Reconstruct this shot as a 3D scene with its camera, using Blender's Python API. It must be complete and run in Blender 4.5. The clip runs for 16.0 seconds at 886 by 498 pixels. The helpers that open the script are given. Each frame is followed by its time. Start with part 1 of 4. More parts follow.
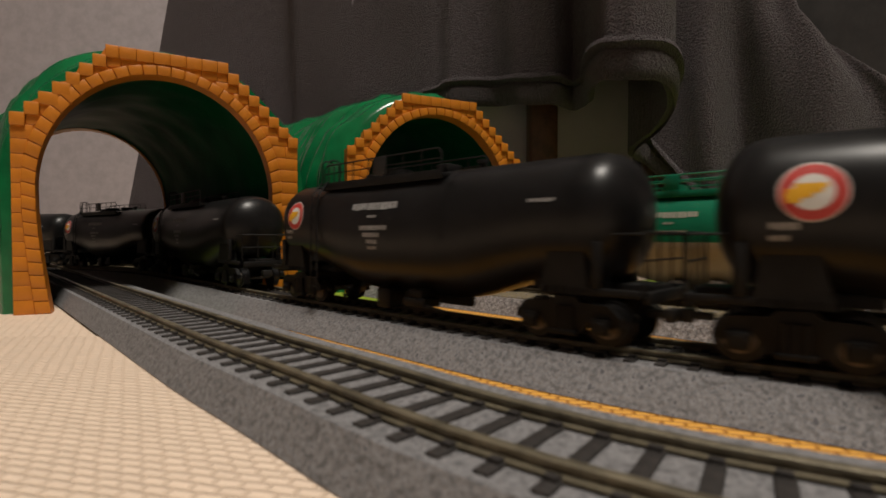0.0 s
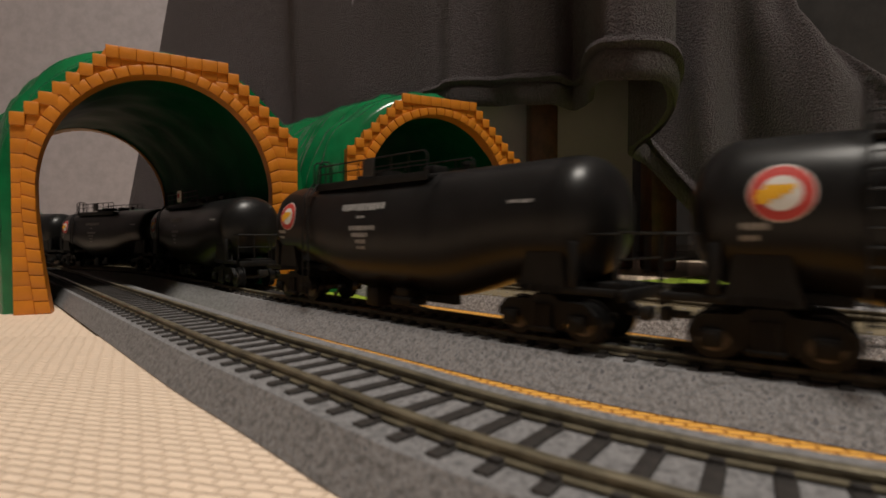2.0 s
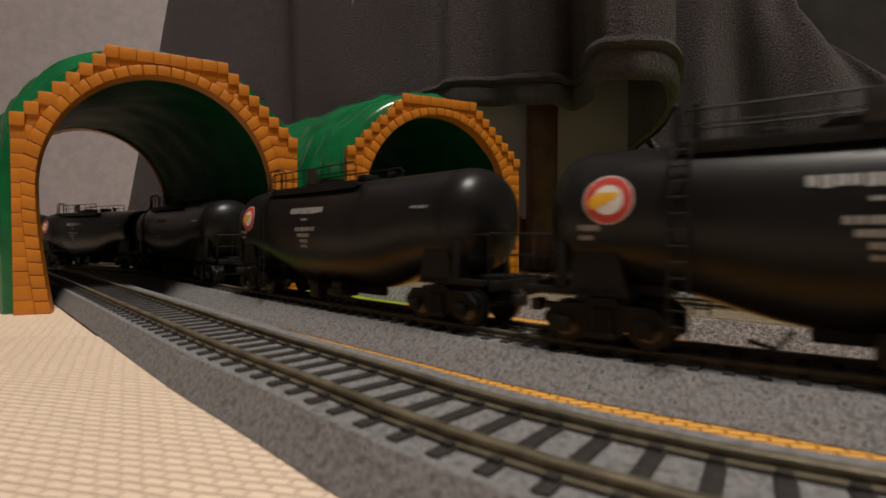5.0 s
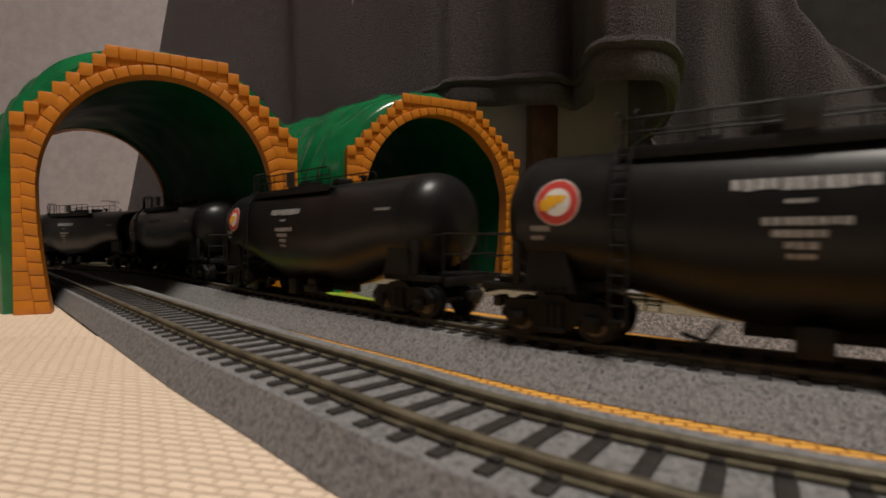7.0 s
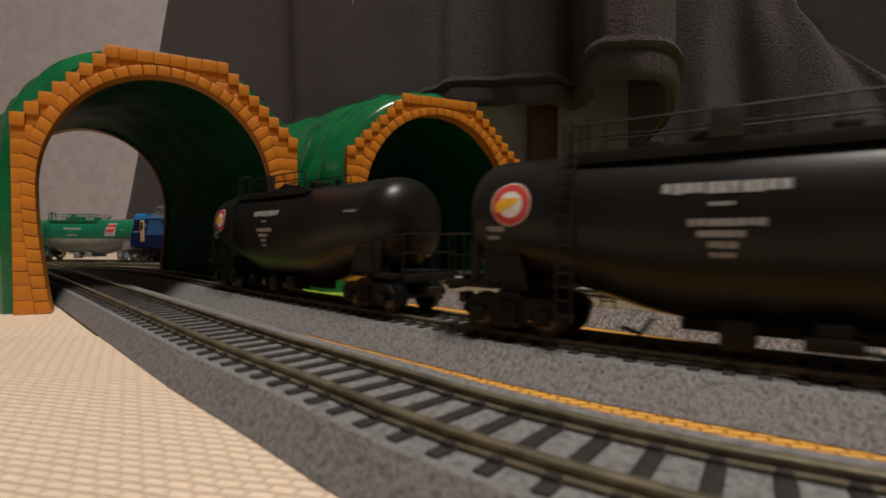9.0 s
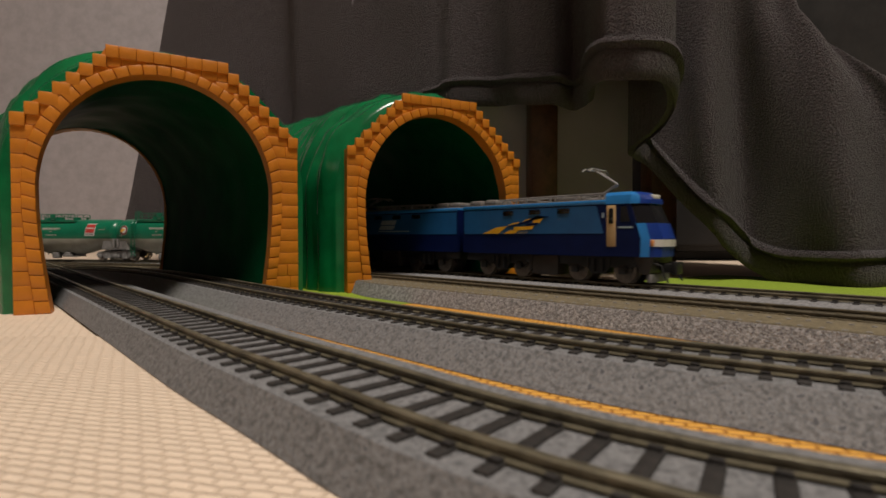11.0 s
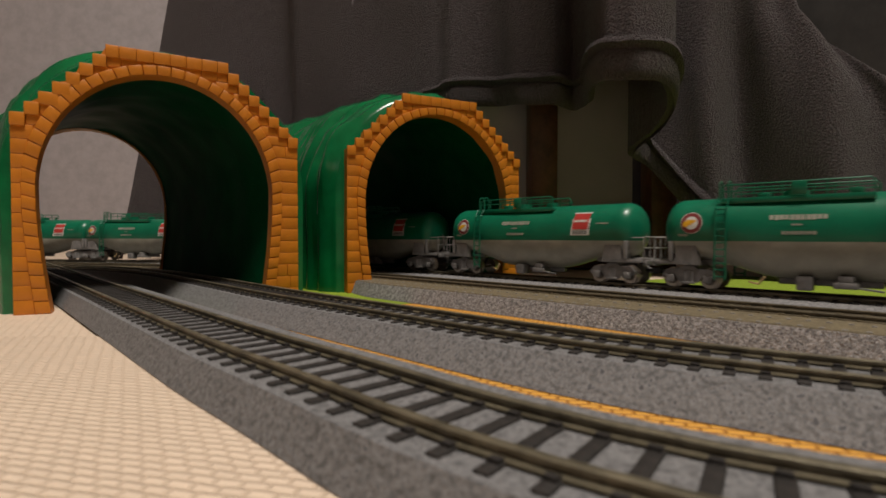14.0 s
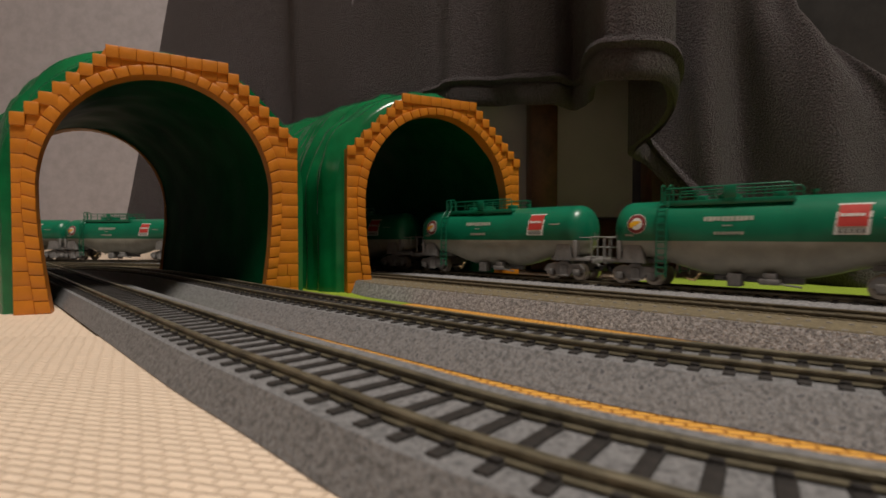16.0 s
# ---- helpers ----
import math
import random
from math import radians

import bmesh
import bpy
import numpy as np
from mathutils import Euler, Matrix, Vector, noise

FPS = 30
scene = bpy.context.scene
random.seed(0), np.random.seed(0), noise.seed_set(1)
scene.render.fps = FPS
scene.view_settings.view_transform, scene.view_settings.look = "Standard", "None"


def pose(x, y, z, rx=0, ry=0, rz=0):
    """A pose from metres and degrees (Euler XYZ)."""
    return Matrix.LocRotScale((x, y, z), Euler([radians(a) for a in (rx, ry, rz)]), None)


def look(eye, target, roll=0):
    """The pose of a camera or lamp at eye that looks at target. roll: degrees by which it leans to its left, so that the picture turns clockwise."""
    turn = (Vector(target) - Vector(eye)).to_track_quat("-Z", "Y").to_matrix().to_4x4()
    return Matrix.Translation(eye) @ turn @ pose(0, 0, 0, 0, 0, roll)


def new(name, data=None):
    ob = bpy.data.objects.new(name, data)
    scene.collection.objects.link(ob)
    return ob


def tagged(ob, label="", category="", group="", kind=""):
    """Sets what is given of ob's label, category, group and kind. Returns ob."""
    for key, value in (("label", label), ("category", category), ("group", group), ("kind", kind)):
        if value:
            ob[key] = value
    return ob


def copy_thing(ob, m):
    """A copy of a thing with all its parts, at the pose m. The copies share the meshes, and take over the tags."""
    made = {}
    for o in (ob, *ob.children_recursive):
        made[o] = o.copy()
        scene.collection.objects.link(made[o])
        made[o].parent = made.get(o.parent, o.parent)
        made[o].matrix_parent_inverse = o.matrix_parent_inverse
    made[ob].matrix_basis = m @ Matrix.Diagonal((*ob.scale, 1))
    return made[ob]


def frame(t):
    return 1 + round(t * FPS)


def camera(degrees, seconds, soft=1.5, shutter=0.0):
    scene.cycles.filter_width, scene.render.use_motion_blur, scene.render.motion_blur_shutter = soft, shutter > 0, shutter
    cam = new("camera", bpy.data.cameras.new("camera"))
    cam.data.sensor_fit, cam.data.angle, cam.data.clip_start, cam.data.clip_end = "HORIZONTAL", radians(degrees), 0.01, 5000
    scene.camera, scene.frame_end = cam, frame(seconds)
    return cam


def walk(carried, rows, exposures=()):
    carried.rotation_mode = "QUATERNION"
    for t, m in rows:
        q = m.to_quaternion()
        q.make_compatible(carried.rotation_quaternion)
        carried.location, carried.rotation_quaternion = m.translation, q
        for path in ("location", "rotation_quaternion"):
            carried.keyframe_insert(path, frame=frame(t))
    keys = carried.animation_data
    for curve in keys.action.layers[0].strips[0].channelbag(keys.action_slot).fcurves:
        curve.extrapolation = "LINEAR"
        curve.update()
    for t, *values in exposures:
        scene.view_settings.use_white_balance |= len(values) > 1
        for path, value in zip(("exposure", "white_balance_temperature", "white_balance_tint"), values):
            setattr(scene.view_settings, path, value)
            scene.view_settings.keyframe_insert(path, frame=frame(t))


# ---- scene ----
U = 0.00095          # one plan unit in metres; heights and lengths below are in plan units

# ---- camera ----
EYE = 22.15 * U
cam = camera(80.87, 16.0, soft=1.6, shutter=0.3)
STAND = pose(0, 0, EYE, 90 - 1.369, 0, 0)
cam.data.dof.use_dof, cam.data.dof.focus_distance, cam.data.dof.aperture_fstop = True, 0.20, 46.0
walk(cam, [(0.0, STAND), (16.0, STAND)])

# ---- plan: four tracks of an oval; s runs along the straight, n away from the camera ----
HEAD = radians(-44.5)
EX, EY = math.cos(HEAD), math.sin(HEAD)
NX, NY = -EY, EX


def plan(s, n):
    """A place on the floor from its distance along and across the straight."""
    return s * EX + n * NX, s * EY + n * NY


def step(x, y, a, k, l):
    """Go on by the length l (also backwards) from a place, heading a, on the curvature k."""
    if abs(k) < 1e-9:
        return x + math.cos(a) * l, y + math.sin(a) * l, a
    b = a + k * l
    return x + (math.sin(b) - math.sin(a)) / k, y - (math.cos(b) - math.cos(a)) / k, b


def make_path(s, n, ahead, behind):
    """Segments (start, x, y, heading, curvature) of a track through (s, n); ahead and behind: pieces (length, curvature)."""
    x, y = plan(s, n)
    segs, d, a = [], s, HEAD
    px, py, pa, pd = x, y, a, d
    for l, k in behind:
        px, py, pa = step(px, py, pa, k, -l)
        pd -= l
        segs.insert(0, (pd, px, py, pa, k))
    for l, k in ahead:
        segs.append((d, x, y, a, k))
        x, y, a = step(x, y, a, k, l)
        d += l
    return segs


def at_path(segs, d):
    """x, y and heading at the length d along a track."""
    seg = segs[0]
    for q in segs:
        if q[0] <= d:
            seg = q
    return step(*seg[1:], d - seg[0])


def curve(radius):
    return math.pi * radius, -1.0 / radius


TILT = radians(3.0)
SWING = radians(11)
PATHS = [
    make_path(-65, 36.06, [(23, -0.0021), (22, 0.00786), (22, 0.01034), (30, -0.0025), (120, -0.003), curve(264), (900, 0)], [(20, radians(2.84) / 20), (300, 0), curve(264), (700, 0)]),
    make_path(-58, 73.6, [(36, SWING / 36), (40, 0), (60, -SWING / 60), (180, 0), curve(297), (900, 0)],
              [(62, 0), (24, TILT / 24), (80, 0), curve(297), (1000, 0)]),
    make_path(-100, 135.4, [(340, 0), curve(366), (900, 0)], [(45, 0), curve(423), (900, 0)]),
    make_path(-100, 172.2, [(340, 0), curve(401), (900, 0)], [(45, 0), curve(460), (900, 0)]),
]
RAIL_TOP = 6.5

# ---- light ----
world = bpy.data.worlds.new("room_light")
scene.world = world
world.use_nodes = True
world.node_tree.nodes["Background"].inputs[0].default_value = (1.0, 0.95, 0.90, 1)
world.node_tree.nodes["Background"].inputs[1].default_value = 0.06
scene.view_settings.exposure = 0.0


def lamp(name, at, to, size, power, colour):
    data = bpy.data.lights.new(name, "AREA")
    data.spread = radians(150)
    data.shape, data.size, data.energy, data.color = "DISK", size * U, power, colour
    ob = new(name, data)
    ob.matrix_basis = look(Vector(at) * U, Vector(to) * U)
    return ob


lamp("ceiling_light", (250, -330, 1700), (40, 60, 0), 460, 17.7, (1.0, 0.925, 0.83))


# ---- materials ----
def material(name, colour, rough=0.5, metal=0.0, vary=0.0, scale=300.0, bump=0.0, bump_scale=900.0, second=None, coat=0.0, sheen=0.0, spots=None, gloss=0.5, drawn=1.0):
    """A surface with large-scale tint variation and fine relief, in object space at real size."""
    m = bpy.data.materials.new(name)
    m.use_nodes = True
    nt = m.node_tree
    b = nt.nodes["Principled BSDF"]
    b.inputs["Base Color"].default_value = (*colour, 1)
    b.inputs["Roughness"].default_value = rough
    b.inputs["Metallic"].default_value = metal
    b.inputs["Coat Weight"].default_value = coat
    b.inputs["Specular IOR Level"].default_value = gloss
    b.inputs["Sheen Weight"].default_value = sheen
    tc = nt.nodes.new("ShaderNodeTexCoord")
    if vary or second:
        n = nt.nodes.new("ShaderNodeTexNoise")
        n.inputs["Scale"].default_value = scale
        n.inputs["Detail"].default_value = 5
        n.inputs["Roughness"].default_value = 0.65
        nt.links.new(tc.outputs["Object"], n.inputs["Vector"])
        r = nt.nodes.new("ShaderNodeValToRGB")
        r.color_ramp.elements[0].position, r.color_ramp.elements[1].position = 0.36, 0.64
        lo = [max(0.0, c * (1 - vary)) for c in colour]
        hi = second or [min(1.0, c * (1 + vary)) for c in colour]
        r.color_ramp.elements[0].color, r.color_ramp.elements[1].color = (*lo, 1), (*hi, 1)
        nt.links.new(n.outputs["Fac"], r.inputs["Fac"])
        out = r.outputs["Color"]
        if spots:
            v = nt.nodes.new("ShaderNodeTexNoise")
            v.inputs["Scale"].default_value = spots[0]
            v.inputs["Detail"].default_value = 2
            nt.links.new(tc.outputs["Object"], v.inputs["Vector"])
            vr = nt.nodes.new("ShaderNodeValToRGB")
            vr.color_ramp.elements[0].position, vr.color_ramp.elements[1].position = spots[1], spots[1] + 0.05
            nt.links.new(v.outputs["Fac"], vr.inputs["Fac"])
            mix = nt.nodes.new("ShaderNodeMix")
            mix.data_type = "RGBA"
            nt.links.new(vr.outputs["Color"], mix.inputs["Factor"])
            nt.links.new(out, mix.inputs["A"])
            mix.inputs["B"].default_value = (*spots[2], 1)
            out = mix.outputs["Result"]
        nt.links.new(out, b.inputs["Base Color"])
    if bump:
        rough_cloth = name == "fleece"
        n2 = nt.nodes.new("ShaderNodeTexNoise")
        n2.inputs["Scale"].default_value = bump_scale
        n2.inputs["Detail"].default_value = 6 if rough_cloth else 4
        n2.inputs["Roughness"].default_value = 0.62 if rough_cloth else 0.5
        if drawn != 1.0:
            mp = nt.nodes.new("ShaderNodeMapping")
            mp.inputs["Scale"].default_value = (1, 1, drawn)
            nt.links.new(tc.outputs["Object"], mp.inputs["Vector"])
            nt.links.new(mp.outputs["Vector"], n2.inputs["Vector"])
        else:
            nt.links.new(tc.outputs["Object"], n2.inputs["Vector"])
        bp = nt.nodes.new("ShaderNodeBump")
        bp.inputs["Strength"].default_value = bump
        bp.inputs["Distance"].default_value = 0.0042 if rough_cloth else 0.0005
        nt.links.new(n2.outputs["Fac"], bp.inputs["Height"])
        nt.links.new(bp.outputs["Normal"], b.inputs["Normal"])
    return m


def woven(name, colour, dark):
    """Knobbly woven plastic mat: short raised stitches in offset rows."""
    m = material(name, colour, 0.62)
    nt = m.node_tree
    b = nt.nodes["Principled BSDF"]
    tc = nt.nodes.new("ShaderNodeTexCoord")
    mp = nt.nodes.new("ShaderNodeMapping")
    mp.inputs["Rotation"].default_value = (0, 0, radians(14))
    nt.links.new(tc.outputs["Object"], mp.inputs["Vector"])
    wob = nt.nodes.new("ShaderNodeTexNoise")
    wob.inputs["Scale"].default_value = 160
    nt.links.new(mp.outputs["Vector"], wob.inputs["Vector"])
    add = nt.nodes.new("ShaderNodeVectorMath")
    add.operation = "MULTIPLY_ADD"
    add.inputs[1].default_value = (0.0009, 0.0009, 0)
    nt.links.new(wob.outputs["Color"], add.inputs[0])
    nt.links.new(mp.outputs["Vector"], add.inputs[2])
    br = nt.nodes.new("ShaderNodeTexBrick")
    br.inputs["Scale"].default_value = 1.0
    br.inputs["Brick Width"].default_value = 0.0025
    br.inputs["Row Height"].default_value = 0.00125
    br.inputs["Mortar Size"].default_value = 0.00034
    br.inputs["Mortar Smooth"].default_value = 1.0
    br.inputs["Color1"].default_value = (*colour, 1)
    br.inputs["Color2"].default_value = (*[c * 0.92 for c in colour], 1)
    br.inputs["Mortar"].default_value = (*dark, 1)
    nt.links.new(add.outputs["Vector"], br.inputs["Vector"])
    nt.links.new(br.outputs["Color"], b.inputs["Base Color"])
    bp = nt.nodes.new("ShaderNodeBump")
    bp.inputs["Strength"].default_value = 0.75
    bp.inputs["Distance"].default_value = 0.0004
    bp.invert = True
    nt.links.new(br.outputs["Fac"], bp.inputs["Height"])
    nt.links.new(bp.outputs["Normal"], b.inputs["Normal"])
    return m


M_BEIGE = woven("beige_weave", (0.90, 0.715, 0.555), (0.80, 0.615, 0.455))
M_ORANGE_MAT = woven("orange_weave", (0.85, 0.42, 0.06), (0.45, 0.18, 0.02))
M_LIME = woven("lime_weave", (0.32, 0.44, 0.025), (0.21, 0.31, 0.015))
M_WALL = material("wall_paper", (0.47, 0.43, 0.445), 0.85, vary=0.08, scale=60, bump=0.25, bump_scale=500)
M_CEIL = material("ceiling_paint", (0.75, 0.73, 0.70), 0.9, vary=0.04, scale=20)
M_FLEECE = material("fleece", (0.049, 0.0300, 0.0345), 1.0, vary=0.62, scale=1000, bump=1.0, bump_scale=1050, sheen=0.2)
M_WOOD = material("dark_wood", (0.10, 0.035, 0.02), 0.45, vary=0.45, scale=90, bump=0.15, bump_scale=300)
M_BOARD = material("pale_board", (0.52, 0.45, 0.51), 0.6, vary=0.05, scale=30, bump=0.1, bump_scale=300)
M_DARK = material("dark_fill", (0.030, 0.029, 0.029), 0.6, vary=0.2, scale=40, gloss=0.2)
M_BALLAST = material("ballast", (0.186, 0.181, 0.184), 0.85, vary=0.42, scale=1300, bump=0.55, bump_scale=1500, spots=(1300, 0.63, (0.10, 0.098, 0.105)))
M_BALLAST_L = material("light_ballast", (0.255, 0.246, 0.248), 0.85, vary=0.5, scale=1200, bump=0.9, bump_scale=2200, spots=(2600, 0.60, (0.10, 0.09, 0.10)))
M_SLEEPER = material("sleeper_plastic", (0.022, 0.018, 0.016), 0.7, vary=0.35, scale=900, bump=0.3, bump_scale=2500)
M_SLEEPER_B = material("brown_sleeper_plastic", (0.17, 0.135, 0.08), 0.7, vary=0.3, scale=900, bump=0.3, bump_scale=2500)
M_RAIL = material("rail_metal", (0.175, 0.150, 0.102), 0.45, metal=0.45, vary=0.35, scale=260, bump=0.1, bump_scale=1500)
M_BRICK = material("orange_plastic", (0.56, 0.185, 0.009), 0.42, vary=0.10, scale=120, bump=0.12, bump_scale=700)
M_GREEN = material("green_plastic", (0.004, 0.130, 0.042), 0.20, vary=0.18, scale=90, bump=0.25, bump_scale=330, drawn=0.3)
# tunnel insides: the same green darkened, shade put into the colour
M_GREEN_SHADED = material("green_plastic_shaded", (0.0016, 0.046, 0.0165), 0.35, vary=0.18, scale=90, bump=0.25, bump_scale=160, gloss=0.01)
M_BLACK = material("black_paint", (0.0095, 0.0093, 0.0095), 0.33, vary=0.3, scale=120, bump=0.03, bump_scale=600, gloss=0.27)
M_BLACKM = material("black_plastic", (0.012, 0.011, 0.010), 0.5, vary=0.3, scale=300, bump=0.1, bump_scale=1500)
M_BLACKG = material("matt_black_plastic", (0.0085, 0.0080, 0.0078), 0.55, vary=0.3, scale=300, bump=0.1, bump_scale=1500, gloss=0.25)
M_WHEELD = material("dark_wheel_metal", (0.030, 0.029, 0.029), 0.32, metal=0.8, vary=0.3, scale=500)
M_LETTER = material("grey_print", (0.29, 0.285, 0.28), 0.6, vary=0.25, scale=1400)
M_RAIL_B = material("dull_brown_rail", (0.115, 0.092, 0.058), 0.6, metal=0.2, vary=0.3, scale=260)
M_TANKG = material("green_paint", (0.006, 0.155, 0.080), 0.30, vary=0.10, scale=120, bump=0.04, bump_scale=900)
M_TANKW = material("light_grey_paint", (0.36, 0.35, 0.29), 0.42, vary=0.12, scale=150, bump=0.05, bump_scale=900)
M_GREY = material("grey_plastic", (0.25, 0.235, 0.225), 0.5, vary=0.20, scale=400, bump=0.15, bump_scale=1500)
M_WHEEL = material("blackened_metal", (0.17, 0.145, 0.12), 0.35, metal=0.8, vary=0.3, scale=500)
M_TYRE = material("bright_metal", (0.45, 0.40, 0.34), 0.3, metal=0.9, vary=0.2, scale=500)
M_WHITE = material("white_print", (0.72, 0.70, 0.66), 0.6, vary=0.05, scale=900)
M_RED = material("red_print", (0.52, 0.05, 0.04), 0.5, vary=0.08, scale=900)
M_YELLOW = material("yellow_print", (0.80, 0.42, 0.02), 0.5, vary=0.08, scale=900)
M_NAVY = material("navy_paint", (0.0025, 0.010, 0.066), 0.45, vary=0.12, scale=150, bump=0.03, bump_scale=900, gloss=0.2)
M_BLUE = material("blue_paint", (0.016, 0.105, 0.28), 0.32, vary=0.08, scale=150, bump=0.03, bump_scale=900)
M_ROYAL = material("royal_blue_paint", (0.008, 0.035, 0.22), 0.35, vary=0.08, scale=150)
M_LAMP = material("lamp_orange", (0.75, 0.30, 0.10), 0.3, vary=0.05, scale=100)
M_PALE = material("pale_blue_print", (0.40, 0.50, 0.55), 0.6, vary=0.06, scale=900)
M_SKIRT = material("brown_black_plastic", (0.028, 0.020, 0.014), 0.55, vary=0.25, scale=300, bump=0.1, bump_scale=1500)
M_SKY = material("sky_blue_paint", (0.024, 0.19, 0.50), 0.32, vary=0.08, scale=150)
M_CREAM = material("cream_paint", (0.66, 0.45, 0.22), 0.45, vary=0.08, scale=300)
M_ROOF = material("roof_grey", (0.20, 0.185, 0.17), 0.6, vary=0.2, scale=400, bump=0.1, bump_scale=1200)
M_GLASS = material("dark_glass", (0.012, 0.012, 0.014), 0.08, vary=0.1, scale=100)
M_LENS = material("lamp_lens", (0.75, 0.70, 0.62), 0.1, vary=0.05, scale=100)


# ---- building helpers ----
def mesh_of(name, bm, mats, smooth=None):
    for v in bm.verts:
        v.co *= U
    bmesh.ops.recalc_face_normals(bm, faces=bm.faces)
    me = bpy.data.meshes.new(name)
    bm.to_mesh(me)
    bm.free()
    for m in mats if isinstance(mats, (list, tuple)) else [mats]:
        me.materials.append(m)
    if smooth is not None:
        me.polygons.foreach_set("use_smooth", [True] * len(me.polygons))
        me.set_sharp_from_angle(angle=radians(smooth))
    return me


def part(name, bm, mats, parent=None, label="", smooth=35):
    ob = new(name, mesh_of(name, bm, mats, smooth))
    ob.parent = parent
    if label:
        tagged(ob, label)
    return ob


def share(name, me, parent, at=(0, 0, 0), rz=0.0):
    """A further piece on a mesh that is already made."""
    ob = new(name, me)
    ob.parent = parent
    ob.matrix_basis = pose(at[0] * U, at[1] * U, at[2] * U, 0, 0, rz)
    return ob


def empty(name, label, category, group=""):
    ob = new(name)
    ob.empty_display_size = 0.01
    return tagged(ob, label, category, group)


def box(bm, x0, x1, y0, y1, z0, z1, bevel=0.0, mat=0):
    vs = [bm.verts.new((x, y, z)) for x in (x0, x1) for y in (y0, y1) for z in (z0, z1)]
    fs = [bm.faces.new([vs[i] for i in q]) for q in ((0, 1, 3, 2), (4, 6, 7, 5), (0, 4, 5, 1), (2, 3, 7, 6), (0, 2, 6, 4), (1, 5, 7, 3))]
    for f in fs:
        f.material_index = mat
    if bevel:
        es = list({e for f in fs for e in f.edges})
        bmesh.ops.bevel(bm, geom=es, offset=bevel, segments=2, affect="EDGES", profile=0.5)
    return bm


def boxes(*rows, bevel=0.0):
    bm = bmesh.new()
    for r in rows:
        box(bm, *r, bevel=bevel)
    return bm


def tube(bm, pts, r, sides=6, mat=0):
    """A round rod along a line of points."""
    pts = [Vector(p) for p in pts]
    rings = []
    for i, p in enumerate(pts):
        t = (pts[min(i + 1, len(pts) - 1)] - pts[max(i - 1, 0)]).normalized()
        up = Vector((0, 0, 1)) if abs(t.z) < 0.9 else Vector((1, 0, 0))
        a = t.cross(up).normalized()
        b = t.cross(a)
        rings.append([bm.verts.new(p + (a * math.cos(2 * math.pi * k / sides) + b * math.sin(2 * math.pi * k / sides)) * r) for k in range(sides)])
    for q, w in zip(rings, rings[1:]):
        for k in range(sides):
            bm.faces.new((q[k], q[(k + 1) % sides], w[(k + 1) % sides], w[k])).material_index = mat
    bm.faces.new(rings[0][::-1]).material_index = mat
    bm.faces.new(rings[-1]).material_index = mat


def disc(bm, c, r, axis, depth, sides=24, mat=0):
    """A short cylinder at c along the axis 'x', 'y' or 'z'."""
    v = {"x": Vector((1, 0, 0)), "y": Vector((0, 1, 0)), "z": Vector((0, 0, 1))}[axis] * depth / 2
    c = Vector(c)
    tube(bm, [c - v, c + v], r, sides, mat)


def prism(bm, outline, y0, y1, mat=0):
    """An outline in x, z drawn out along y."""
    a = [bm.verts.new((x, y0, z)) for x, z in outline]
    b = [bm.verts.new((x, y1, z)) for x, z in outline]
    n = len(a)
    bm.faces.new(a[::-1]).material_index = mat
    bm.faces.new(b).material_index = mat
    for i in range(n):
        bm.faces.new((a[i], a[(i + 1) % n], b[(i + 1) % n], b[i])).material_index = mat


def ramp(x, a, b):
    t = min(1.0, max(0.0, (x - a) / (b - a)))
    return t * t * (3 - 2 * t)


def swept(segs, d0, d1, pitch, section, closed=True):
    """A cross-section of (offset to the left, height) drawn out along a track."""
    bm = bmesh.new()
    n = max(1, round((d1 - d0) / pitch))
    rings = []
    for i in range(n + 1):
        x, y, a = at_path(segs, d0 + (d1 - d0) * i / n)
        ring = section(d0 + (d1 - d0) * i / n) if callable(section) else section
        rings.append([bm.verts.new((x - math.sin(a) * o, y + math.cos(a) * o, z)) for o, z in ring])
    m = len(ring)
    for p, q in zip(rings, rings[1:]):
        for k in range(m if closed else m - 1):
            bm.faces.new((p[k], p[(k + 1) % m], q[(k + 1) % m], q[k]))
    if closed:
        bm.faces.new(rings[0])
        bm.faces.new(rings[-1][::-1])
    return bm


# ---- the room ----
def room():
    floor = part("floor", boxes((-2200, 2200, -2200, 1012, -20, 0)), M_BEIGE)
    tagged(floor, "beige knobbly woven floor mat", "floor", kind="structure")
    sheet = part("floor_mat", boxes((-1500, 600, -1500, 113.5, 0.03, 0.38), bevel=0.12), M_BEIGE)
    tagged(sheet, "beige woven mat sheet with a visible edge", "floor mat", kind="structure")
    back = part("wall_north", boxes((-2212, 2212, 1012, 1062, -20, 2412)), M_WALL)
    tagged(back, "pale lilac-grey papered wall", "wall", kind="structure")
    for name, b in (("wall_west", (-2262, -2212, -2262, 1062, -20, 2412)), ("wall_east", (2212, 2262, -2262, 1062, -20, 2412)), ("wall_south", (-2212, 2212, -2262, -2212, -20, 2412))):
        tagged(part(name, boxes(b), M_WALL), "pale lilac-grey papered wall", "wall", kind="structure")
    tagged(part("ceiling", boxes((-2262, 2262, -2262, 1062, 2416, 2466)), M_CEIL), "plain white ceiling", "ceiling", kind="structure")


